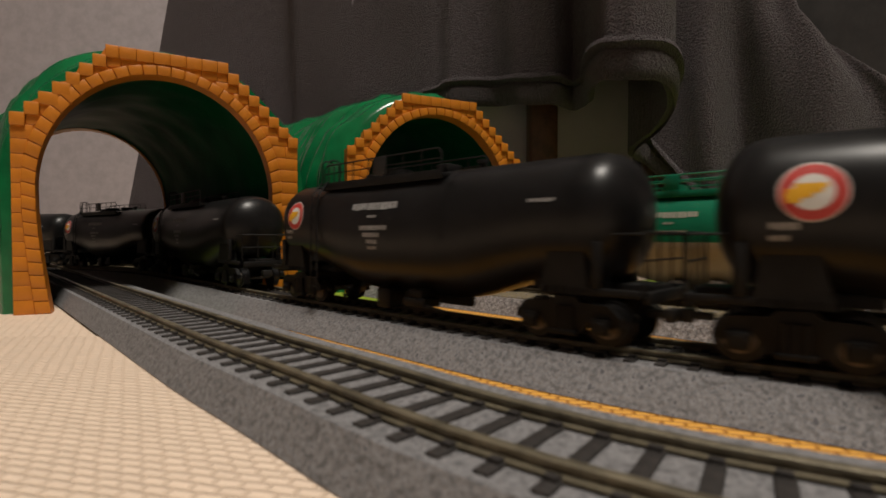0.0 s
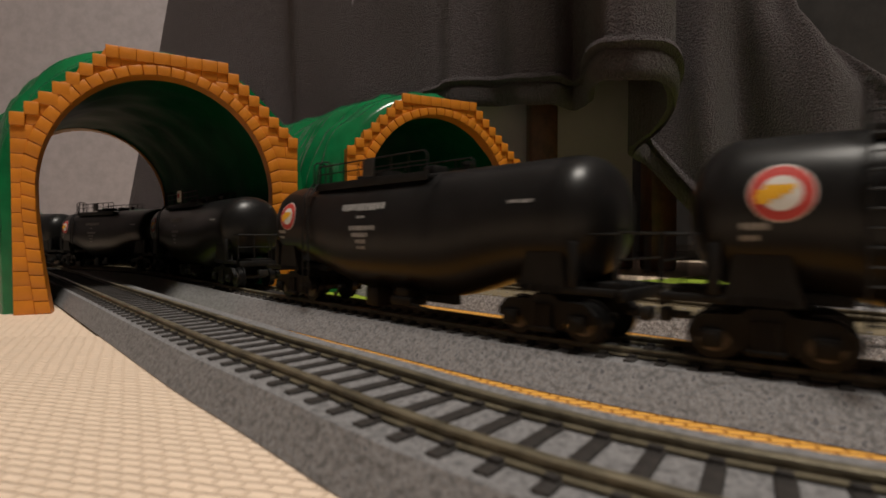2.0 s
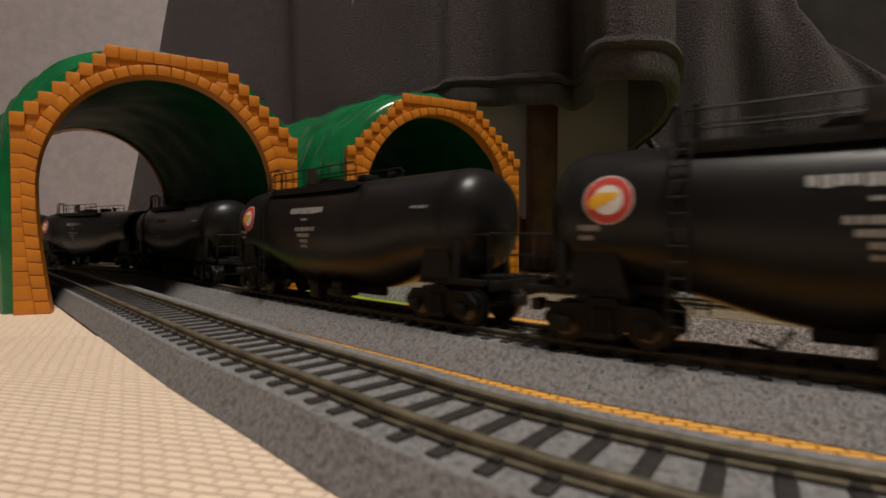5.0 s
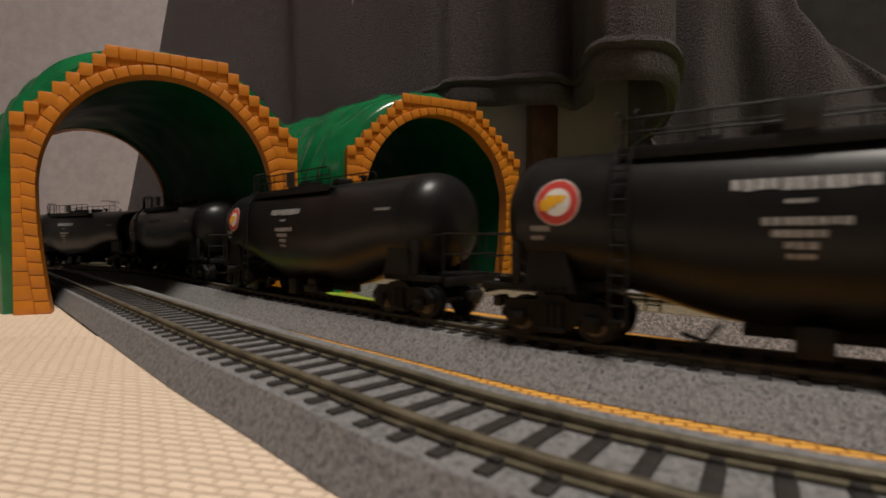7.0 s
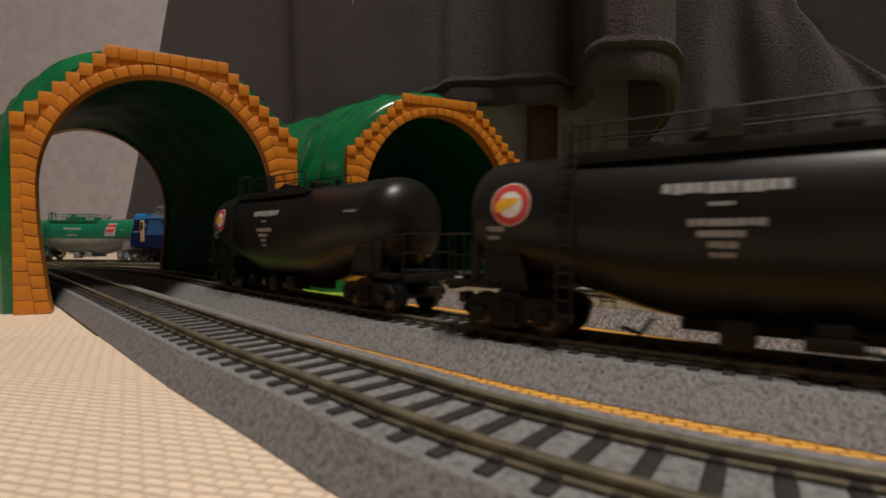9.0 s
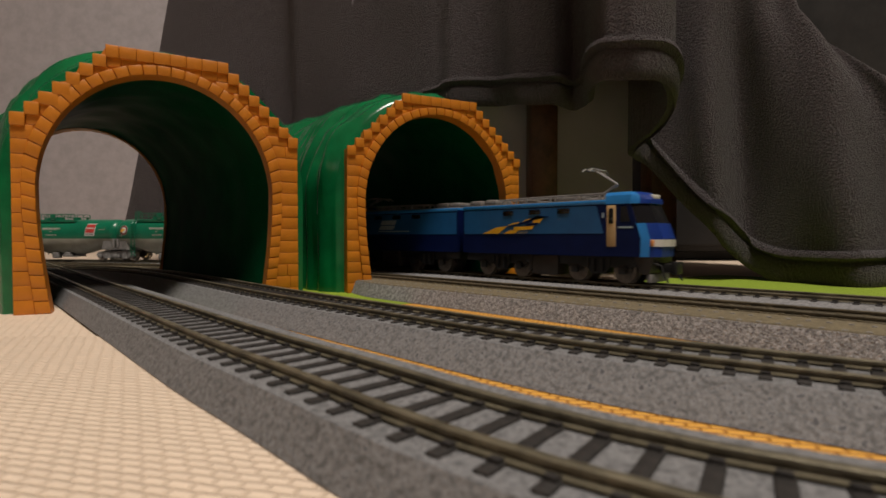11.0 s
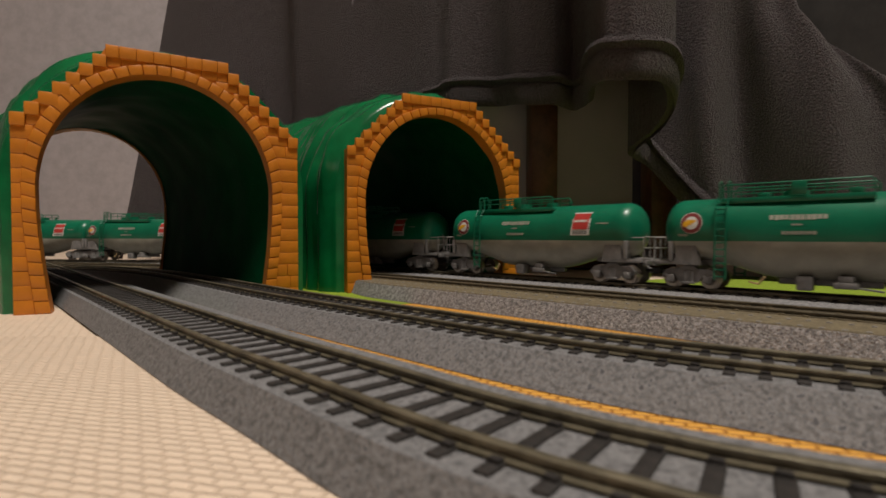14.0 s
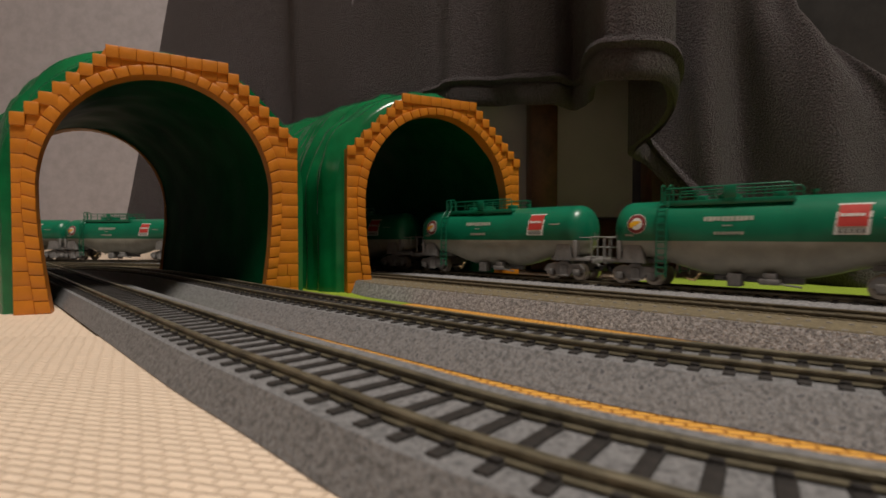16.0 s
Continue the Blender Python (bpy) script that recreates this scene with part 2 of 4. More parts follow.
def mat_patch(name, quad, z, mat, label):
    bm = bmesh.new()
    pts = [plan(s, n) for s, n in quad]
    lo = [bm.verts.new((x, y, 0.02)) for x, y in pts]
    hi = [bm.verts.new((x, y, z)) for x, y in pts]
    bm.faces.new(hi)
    bm.faces.new(lo[::-1])
    for i in range(len(pts)):
        j = (i + 1) % len(pts)
        bm.faces.new((lo[i], lo[j], hi[j], hi[i]))
    tagged(part(name, bm, mat, smooth=None), label, "floor mat", kind="structure")


# ---- tracks ----
def track(k, label, sleeper_mat, ballast_mat, section, pitch=4.4, phase=0.0):
    segs = PATHS[k]
    foot, shoulder, far_shoulder, far_foot = section

    def slim(d, width):
        """The wide shoulder narrows where the track enters the tunnel."""
        return min(width, width * 0.62 + width * 0.38 * ramp(d, -182, -144)) if sleeper_mat == M_SLEEPER_B else width

    bed = part("track_bed", swept(segs, -1900, 1500, 7, lambda d: [(-slim(d, foot), 0.55), (-slim(d, shoulder), 5.12), (far_shoulder, 5.12), (far_foot, 0.55)]), ballast_mat, smooth=20)
    tagged(bed, label, "model railway track", "model railway tracks", kind="structure")
    for off in (-4.75, 4.75):
        sec = [(off - 0.9, 5.38), (off - 0.85, 5.55), (off - 0.3, 5.68), (off - 0.3, 5.95), (off - 0.5, 6.05), (off - 0.5, 6.4), (off - 0.35, RAIL_TOP),
               (off + 0.35, RAIL_TOP), (off + 0.5, 6.4), (off + 0.5, 6.05), (off + 0.3, 5.95), (off + 0.3, 5.68), (off + 0.85, 5.55), (off + 0.9, 5.38)]
        part("rail", swept(segs, -1900, 1500, 9, sec), M_RAIL_B if sleeper_mat == M_SLEEPER_B else M_RAIL, bed, "worn brownish metal rail")
    if sleeper_mat == M_SLEEPER_B:
        part("sleeper_slab", swept(segs, -1900, 1500, 9, lambda d: [(-slim(d, 19.9), 4.6), (-slim(d, 19.5), 5.36), (8.6, 5.36), (9.0, 4.6)]), M_SLEEPER_B, bed, "brown sleeper slab under the rails")
        stud = mesh_of("stud", boxes((-0.45, 0.45, -0.3, 0.3, 5.3, 5.55), bevel=0.1), M_GREY)
        for i in range(90):
            x, y, a = at_path(segs, -170 + i * 3.4)
            for off in (10.9, slim(-170 + i * 3.4, 19.0)):
                share("stud", stud, bed, (x + math.sin(a) * off, y - math.cos(a) * off, 0), math.degrees(a))
    bm = bmesh.new()
    box(bm, -0.72, 0.72, -7.9, 7.9, 4.6, 5.42, bevel=0.12)
    for y in (-4.75, 4.75):
        for side in (-1, 1):
            box(bm, -0.55, 0.55, min(y + side * 0.75, y + side * 1.5), max(y + side * 0.75, y + side * 1.5), 5.3, 5.75)
    me = mesh_of("sleeper", bm, sleeper_mat, 30)
    count = int(330 / pitch)
    last = 40 + phase
    first = last - count * pitch
    for i in range(count):
        d = first + i * pitch
        x, y, a = at_path(segs, d)
        share("sleeper", me, bed, (x, y, 0), math.degrees(a))
    rest = bmesh.new()
    ds = [first - (i + 1) * pitch for i in range(350)] + [last + i * pitch for i in range(320)]
    for d in ds:
        x, y, a = at_path(segs, d)
        c, s = math.cos(a), math.sin(a)
        vs = [rest.verts.new((x + c * u - s * v, y + s * u + c * v, w)) for u in (-0.72, 0.72) for v in (-7.9, 7.9) for w in (4.6, 5.42)]
        for q in ((0, 1, 3, 2), (4, 6, 7, 5), (0, 4, 5, 1), (2, 3, 7, 6), (1, 5, 7, 3)):
            rest.faces.new([vs[j] for j in q])
    tagged(part("far_sleepers", rest, sleeper_mat, bed), kind="stuff")
    return bed


# ---- tunnels ----
def arch(w, z0, top, bottom, steps=44):
    """Right half and left half of an arch: half width w at the springing height z0, narrower at the floor."""
    pts = []
    for i in range(7):
        t = i / 6
        pts.append((bottom + (w - bottom) * math.sin(t * math.pi / 2), z0 * t))
    for i in range(1, steps):
        a = math.pi * i / steps
        pts.append((w * math.cos(a), z0 + (top - z0) * math.sin(a)))
    for i in range(7):
        t = 1 - i / 6
        pts.append((-(bottom + (w - bottom) * math.sin(t * math.pi / 2)), z0 * t))
    return pts


def tunnel(at, yaw, back, yaw_back, label, seed, swell, off=0.0):
    """Two brick portals and a rough green shell between them. Local x: across, y: inwards, z: up."""
    rnd = random.Random(seed)
    root = empty("toy_tunnel", label, "toy tunnel", "toy tunnels")
    root.matrix_basis = pose(at[0] * U, at[1] * U, 0, 0, 0, math.degrees(yaw))
    c, s = math.cos(-yaw), math.sin(-yaw)
    bx, by = back[0] - at[0], back[1] - at[1]
    bx, by = bx * c - by * s, bx * s + by * c
    turn = yaw_back - yaw
    inner = arch(33.0, 36.0, 72.8, 29.8)
    outer = arch(42.6, 38.0, 80.5, 42.4)
    bm = bmesh.new()
    n = 100
    run_length = math.hypot(bx, by)
    rows = []
    for i in range(n + 1):
        t = i / n
        ox, oy, a = bx * t, by * t, turn * t
        ring = []
        for prof, rough in ((outer, 1.0), (inner, 0.25)):
            line = []
            for j, (px, pz) in enumerate(prof):
                grow = 1.0
                if rough == 1.0:
                    q = Vector((px * 0.055 + seed, pz * 0.02, i * 0.0836))
                    ridge = noise.noise(q) * 1.4 + noise.noise(q * 2.7) * 1.1 + 1.3 * noise.noise(Vector((px * 0.05, pz * 0.02, i * 0.242 + seed)))
                    ridge += 0.95 * noise.noise(Vector((t * run_length / 3.4, j * 0.22, seed))) + 0.5 * noise.noise(Vector((t * run_length / 1.9, j * 0.45, seed + 5)))
                    grow = 1.0 + (swell + ridge / 48.0) * min(1.0, i / 4.0) * min(1.0, (n - i) / 4.0)
                else:
                    grow = 1.0 + 0.012 * noise.noise(Vector((px * 0.09, pz * 0.09, i * 0.088 + seed)))
                px += off * (1 - t) if rough < 1.0 else 0.0
                px, pz2 = px * grow, pz * (1 + (grow - 1) * 0.8)
                line.append(bm.verts.new((ox + px * math.cos(a), oy + px * math.sin(a), pz2)))
            ring.append(line)
        rows.append(ring)
    for p, q in zip(rows, rows[1:]):
        # k 0: outside in plain green, k 1: inside with painted shade
        for k in (0, 1):
            for j in range(len(p[k]) - 1):
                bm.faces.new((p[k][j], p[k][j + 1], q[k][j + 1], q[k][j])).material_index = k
        for e in (0, -1):
            bm.faces.new((p[0][e], p[1][e], q[1][e], q[0][e]))
    for p in (rows[0], rows[-1]):
        for j in range(len(p[0]) - 1):
            bm.faces.new((p[0][j], p[0][j + 1], p[1][j + 1], p[1][j]))
    part("shell", bm, [M_GREEN, M_GREEN_SHADED], root, "glossy green plastic shell with rocky ridges", smooth=60)
    for ox, oy, a, sign in ((0, 0, 0.0, -1), (bx, by, turn, 1)):
        portal = new("portal")
        portal.parent = root
        portal.matrix_basis = pose(ox * U, oy * U, 0, 0, 0, math.degrees(a))
        tagged(portal, "orange plastic brick portal with stepped top")
        portal_bricks(portal, sign, rnd, off if sign < 0 else 0.0)
    return root


def portal_bricks(portal, sign, rnd, off):
    """Plate, ring of arch stones and stepped brick courses on one end of a tunnel."""
    inner = [(x + off, z) for x, z in arch(32.6, 36.0, 72.4, 29.4)]
    ring = [(x + off, z) for x, z in arch(35.9, 37.0, 75.4, 33.0)]
    top, half = 53.7, 39.8
    y0, y1 = (-3.8, 1.8) if sign < 0 else (-1.8, 3.8)
    f0, f1 = (-4.3, -3.2) if sign < 0 else (3.2, 4.3)
    step_w, step_h, steps = 3.24, 3.22, 8

    def edge(z):
        """Outer half width of the stepped outline at the height z."""
        if z < top:
            return half
        return half - 0.3 - step_w * min(steps, math.floor((z - top) / step_h))

    plate = bmesh.new()
    m = len(inner)
    va = [plate.verts.new((x, y0, z)) for x, z in inner]
    vb = [plate.verts.new((x, y1, z)) for x, z in inner]
    for j in range(m - 1):
        plate.faces.new((va[j], va[j + 1], vb[j + 1], vb[j]))

    def reach(x, z):
        """The place on the stepped outline straight out from the arch's middle through (x, z)."""
        if z < 36:
            return (math.copysign(half, x), z)
        dx, dz = x, z - 36
        l = math.hypot(dx, dz) or 1
        t = l
        while t < 90:
            px, pz = dx / l * t, 36 + dz / l * t
            if pz > top + step_h * steps or abs(px) > edge(pz):
                break
            t += 0.25
        return (dx / l * (t - 0.3), 36 + dz / l * (t - 0.3))

    rim = [reach(x, z) for x, z in inner]
    wa = [plate.verts.new((x, y0, z)) for x, z in rim]
    wb = [plate.verts.new((x, y1, z)) for x, z in rim]
    for j in range(m - 1):
        plate.faces.new((va[j], wa[j], wa[j + 1], va[j + 1]))
        plate.faces.new((vb[j], vb[j + 1], wb[j + 1], wb[j]))
        plate.faces.new((wa[j], wb[j], wb[j + 1], wa[j + 1]))
    for e in (0, -1):
        plate.faces.new((va[e], vb[e], wb[e], wa[e]))
    part("plate", plate, M_BRICK, portal, smooth=25)

    # arch stones
    ls = [0.0]
    for p, q in zip(inner, inner[1:]):
        ls.append(ls[-1] + math.hypot(q[0] - p[0], q[1] - p[1]))

    def along(line, t):
        """The place on a line of the arch that faces the part t of the opening's length."""
        d = t * ls[-1]
        for i in range(len(ls) - 1):
            if d <= ls[i + 1] + 1e-6:
                k = (d - ls[i]) / (ls[i + 1] - ls[i] or 1)
                return (line[i][0] + (line[i + 1][0] - line[i][0]) * k, line[i][1] + (line[i + 1][1] - line[i][1]) * k)
        return line[-1]

    stones = 49
    for i in range(stones):
        a, b = i / stones, (i + 1) / stones
        gap = 0.025 / stones
        quad = [along(inner, a + gap), along(inner, b - gap), along(ring, b - gap), along(ring, a + gap)]
        bm = bmesh.new()
        lift = rnd.uniform(0.35, 0.6)
        prism(bm, quad, f0 - (lift if sign < 0 else 0.0), f1 + (lift if sign > 0 else 0.0))
        bmesh.ops.bevel(bm, geom=list(bm.edges), offset=0.28, segments=2, affect="EDGES", profile=0.5)
        part("arch_stone", bm, M_BRICK, portal)

    # courses
    def ring_half(z):
        """Half width of the outside of the stone ring at the height z."""
        if z >= 75.0:
            return 0.0
        if z <= 37.0:
            t = z / 37.0
            return 33.0 + 2.9 * math.sin(t * math.pi / 2)
        return 35.9 * math.sqrt(max(0.0, 1 - ((z - 37.0) / 38.0) ** 2))

    rows = [(i * top / 13, (i + 1) * top / 13, half) for i in range(13)]
    rows += [(top + step_h * i, top + step_h * (i + 1), half - step_w * i) for i in range(0, steps)]
    for i, (za, zb, w) in enumerate(rows):
        lo = ring_half((za + zb) / 2) - 0.3
        for side in (-1, 1):
            a = lo if i < len(rows) - 1 or lo > 2 else 0.0
            if ring_half(za) <= 0.1:
                a = 0.0
            a = max(0.0, a + side * off) if a > 0.0 else 0.0
            length = w - a
            if length < 1.2:
                continue
            inner_end = w - step_w * 1.08 if i >= 13 and length > step_w * 1.5 else w
            count = max(1, round((inner_end - a) / 4.9))
            cuts = [a] + [a + (inner_end - a) * (j + (0.28 if i % 2 else 0.0)) / count for j in range(1, count)] + [inner_end]
            if inner_end < w:
                cuts.append(w)
            for p, q in zip(cuts, cuts[1:]):
                if q - p < 0.9:
                    continue
                bm = bmesh.new()
                x0, x1 = (p + 0.02, q - 0.02) if side > 0 else (-q + 0.02, -p - 0.02)
                outer = i >= 13 and q > w - 0.01 or i == len(rows) - 1
                lift = (0.75 if outer else 0.0) + rnd.uniform(0.0, 0.15)
                deep = 0.55 if outer else 0.02
                box(bm, x0, x1, f0 + 0.25 - (lift if sign < 0 else 0), f1 - 0.25 + (lift if sign > 0 else 0), za + 0.02 - deep, zb - 0.02, bevel=0.26)
                part("brick", bm, M_BRICK, portal)


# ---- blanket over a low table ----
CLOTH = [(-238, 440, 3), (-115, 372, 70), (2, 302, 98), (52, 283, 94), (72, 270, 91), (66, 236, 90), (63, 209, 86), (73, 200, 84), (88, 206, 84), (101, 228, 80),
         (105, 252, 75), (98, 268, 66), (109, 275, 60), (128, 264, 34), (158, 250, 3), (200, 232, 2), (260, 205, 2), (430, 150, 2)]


def glide(k):
    """A place on the smooth line through the cloth's foot: x, y and the height of the hem."""
    i = min(int(k), len(CLOTH) - 2)
    t = k - i
    p = [CLOTH[max(i - 1, 0)], CLOTH[i], CLOTH[i + 1], CLOTH[min(i + 2, len(CLOTH) - 1)]]
    out = []
    for c in range(3):
        a, b, d, e = p[0][c], p[1][c], p[2][c], p[3][c]
        out.append(0.5 * (2 * b + (d - a) * t + (2 * a - 5 * b + 4 * d - e) * t * t + (3 * b - a - 3 * d + e) * t ** 3))
    return out


def cloth_point(u, v):
    """u: 0..1 along the foot, v: 0 at the hem, 1 at the table's edge."""
    k = u * (len(CLOTH) - 1)
    x, y, hem = glide(k)
    z = max(1.0, hem) + (330.0 - hem) * v
    low = (1 - v) ** 1.3
    plain = 1 - ramp(k, 3.2, 4.2) * (1 - ramp(k, 12.0, 14.0))
    fold = plain * (8.0 * math.sin(k * 4.4 + 0.6) + 2.6 * math.sin(k * 9.5 + z * 0.014)) + 1.6 * noise.noise(Vector((k * 2.2, z * 0.02, 3)))
    fold += 4.5 * ramp(k, 12.4, 13.6) * math.sin(k * 5.2 + z * 0.035)
    out = fold * (0.35 + 0.65 * low) + 30 * low * ramp(k, 13.5, 17) - 26 * (1 - low) * ramp(k, 13.0, 17)
    out -= 8.0 * (1 - ramp(k, 0.96, 1.04)) + 9.0 * (1 - ramp(k, 1.93, 2.04)) * ramp(k, 0.9, 1.3)
    lean = (16 * (1 - low) - 40 * low) * (1 - ramp(k, 0.0, 1.0))
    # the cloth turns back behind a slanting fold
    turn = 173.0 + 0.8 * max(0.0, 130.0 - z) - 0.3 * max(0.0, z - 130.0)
    px, py = x - 0.42 * out + lean, y - 0.91 * out
    past = px - turn
    if past > -30.0:
        bend = (past + 30.0) ** 2 / 120.0 if past < 30.0 else past
        px -= 0.9 * bend
        py += 1.1 * bend
    return Vector((px, py, z))


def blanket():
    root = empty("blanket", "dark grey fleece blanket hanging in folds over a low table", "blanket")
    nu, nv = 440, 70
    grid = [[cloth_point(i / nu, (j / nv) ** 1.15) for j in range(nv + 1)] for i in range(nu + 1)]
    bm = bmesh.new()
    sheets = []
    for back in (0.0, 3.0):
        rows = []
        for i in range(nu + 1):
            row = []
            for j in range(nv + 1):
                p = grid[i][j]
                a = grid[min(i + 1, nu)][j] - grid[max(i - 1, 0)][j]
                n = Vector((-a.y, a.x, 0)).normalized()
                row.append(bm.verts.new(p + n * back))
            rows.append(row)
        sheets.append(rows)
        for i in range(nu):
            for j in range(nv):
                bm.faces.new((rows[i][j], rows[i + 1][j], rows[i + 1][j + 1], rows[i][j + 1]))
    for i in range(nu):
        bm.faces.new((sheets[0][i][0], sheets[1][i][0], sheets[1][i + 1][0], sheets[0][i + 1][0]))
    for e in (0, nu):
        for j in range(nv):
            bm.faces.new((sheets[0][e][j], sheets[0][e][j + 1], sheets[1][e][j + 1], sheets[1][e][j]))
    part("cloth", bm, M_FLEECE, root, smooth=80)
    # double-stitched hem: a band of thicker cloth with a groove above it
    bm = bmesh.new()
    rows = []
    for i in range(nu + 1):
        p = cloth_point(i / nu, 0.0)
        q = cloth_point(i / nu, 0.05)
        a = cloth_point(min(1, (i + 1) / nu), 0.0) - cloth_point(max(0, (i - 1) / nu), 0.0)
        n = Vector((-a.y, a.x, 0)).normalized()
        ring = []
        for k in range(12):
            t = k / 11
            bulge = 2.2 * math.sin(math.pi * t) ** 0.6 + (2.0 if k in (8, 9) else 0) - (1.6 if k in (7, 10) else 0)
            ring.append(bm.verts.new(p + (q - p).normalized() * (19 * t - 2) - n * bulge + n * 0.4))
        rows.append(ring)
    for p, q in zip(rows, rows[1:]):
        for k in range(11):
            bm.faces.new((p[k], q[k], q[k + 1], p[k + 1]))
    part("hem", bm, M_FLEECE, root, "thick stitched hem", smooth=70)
    # top sheet over the table, out of view; carried back to shade the wall
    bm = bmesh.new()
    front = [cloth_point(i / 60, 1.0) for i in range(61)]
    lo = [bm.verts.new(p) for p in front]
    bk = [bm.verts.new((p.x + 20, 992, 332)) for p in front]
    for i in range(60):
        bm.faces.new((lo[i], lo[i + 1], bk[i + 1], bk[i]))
    part("shading_top_sheet", bm, M_FLEECE, root, smooth=80)


def table():
    root = empty("low_table", "low dark wooden table hidden under a blanket", "table")
    part("tabletop", boxes((5, 150, 312, 985, 301, 326), bevel=3), M_WOOD, root)
    for x0, x1, y0, y1 in ((53.5, 70.5, 318, 338), (127, 144, 318, 338), (10, 27, 940, 960), (127, 144, 940, 960)):
        part("leg", boxes((x0, x1, y0, y1, 0.6, 300), bevel=3), M_WOOD, root, "reddish dark wooden leg")
    # stands in for the wall, set nearer so that bounced light reaches it
    part("wall_stand_in", boxes((-60, 126, 346, 354, 35, 299), bevel=1), M_BOARD, root, "pale board standing in for the wall behind the table")
    # added dark strip from the floor up to the board's lower edge
    part("bottom_strip", boxes((-60, 126, 343, 356, 0.6, 34), bevel=2), M_WOOD, root, "dark strip added at the floor below the pale board")


# added as a dark backdrop beyond the blanket's fold; no cabinet known there
def cabinet():
    root = empty("cabinet", "black cabinet shape added to fill the dark area behind the blanket", "cabinet")
    part("body", boxes((180, 900, 476, 850, 8, 900), bevel=4), M_DARK, root)
    part("plinth", boxes((190, 890, 484, 840, 0.6, 8)), M_DARK, root)
    for x0, x1 in ((184, 534), (540, 894)):
        door = part("door", boxes((x0, x1, 467, 475, 14, 894), bevel=2), M_DARK, root)
        part("handle", boxes((x1 - 20, x1 - 14, 461, 468, 400, 500), bevel=1.5), M_DARK, door)


# ---- tank wagons ----
HALF = 44.0
WAIST = 20.8
TOP = 33.6


def tank_ends(x):
    """Shrink of the section towards the domed ends, and the depth of the belly."""
    e = max(0.0, abs(x) - (HALF - 6.5)) / 6.5
    k = math.sqrt(max(0.0, 1 - min(1.0, e) ** 2.3))
    belly = 10.4 + 4.6 * ramp(abs(x), 10.0, 33.0)
    mid = (TOP + 15.0) / 2
    return k, TOP - (TOP - mid) * (1 - k), belly + (mid - belly) * (1 - k), mid


def tank_section(x, zz):
    """Half width of the tank at the place x and the height zz."""
    k, zt, zb, mid = tank_ends(x)
    c, h = (zt + zb) / 2, (zt - zb) / 2
    if h < 1e-4:
        return 0.0
    t = min(1.0, abs((zz - c) / h))
    return 9.2 * k * (1 - t ** 2.25) ** (1 / 2.15)


def tank_mesh(split):
    bm = bmesh.new()
    xs = [-HALF + 6.5 * (1 - math.cos(math.pi / 2 * i / 9)) for i in range(10)]
    xs = [-HALF + 0.02] + [x for x in xs[1:]]
    mid = [-37.5 + 75 * i / 30 for i in range(1, 30)]
    xs = xs + mid + [-x for x in reversed(xs)]
    rings = []
    up, down = 22, 16
    for x in xs:
        k, zt, zb, m = tank_ends(x)
        w = min(max(WAIST, zb + 0.02), zt - 0.02)
        ring = []
        for i in range(up + 1):
            a = math.pi * i / up
            z = w + (zt - w) * math.sin(a) ** 0.9
            y = tank_section(x, z) * (1 if a < math.pi / 2 else -1)
            if i == up // 2:
                y = 0.0
            ring.append(bm.verts.new((x, y, z)))
        for i in range(1, down):
            a = math.pi * i / down
            z = w - (w - zb) * math.sin(a) ** 0.9
            y = tank_section(x, z) * (-1 if a < math.pi / 2 else 1)
            if i == down // 2:
                y = 0.0
            ring.append(bm.verts.new((x, y, z)))
        rings.append(ring)
    n = up + down
    for p, q in zip(rings, rings[1:]):
        for k in range(n):
            f = bm.faces.new((p[k], p[(k + 1) % n], q[(k + 1) % n], q[k]))
            f.material_index = 1 if split and k >= up else 0
    bm.faces.new(rings[0])
    bm.faces.new(rings[-1][::-1])
    return bm


def decal_grid(bm, x0, x1, z0, z1, off, mat=0, slant=0.0, nx=6, nz=3):
    """A print that follows the tank's near side."""
    vs = [[bm.verts.new((x0 + (x1 - x0) * i / nx + slant * j / nz, -tank_section(x0 + (x1 - x0) * i / nx, z0 + (z1 - z0) * j / nz) - off, z0 + (z1 - z0) * j / nz)) for j in range(nz + 1)] for i in range(nx + 1)]
    for i in range(nx):
        for j in range(nz):
            bm.faces.new((vs[i][j], vs[i + 1][j], vs[i + 1][j + 1], vs[i][j + 1])).material_index = mat


def decal_disc(bm, cx, cz, r, off, mat=0):
    c = bm.verts.new((cx, -tank_section(cx, cz) - off, cz))
    last = None
    for k in range(1, 5):
        ring = []
        for i in range(28):
            a = 2 * math.pi * i / 28
            x, z = cx + r * k / 4 * math.cos(a), cz + r * k / 4 * math.sin(a)
            ring.append(bm.verts.new((x, -tank_section(x, z) - off, z)))
        for i in range(28):
            j = (i + 1) % 28
            f = bm.faces.new((c, ring[i], ring[j])) if k == 1 else bm.faces.new((last[i], ring[i], ring[j], last[j]))
            f.material_index = mat
        last = ring


def wheelset(mat_tyre):
    """Axle with two flanged wheels along y, at the origin."""
    bm = bmesh.new()
    tube(bm, [(0, -6.2, 0), (0, 6.2, 0)], 0.55, 8)
    for s in (-1, 1):
        disc(bm, (0, s * 4.75, 0), 2.85, "y", 1.5, 24, 1)
        disc(bm, (0, s * 3.85, 0), 3.25, "y", 0.45, 24, 1)
        disc(bm, (0, s * 5.45, 0), 1.9, "y", 0.5, 18, 0)
    return mesh_of("wheelset", bm, [M_WHEEL, mat_tyre], 40)


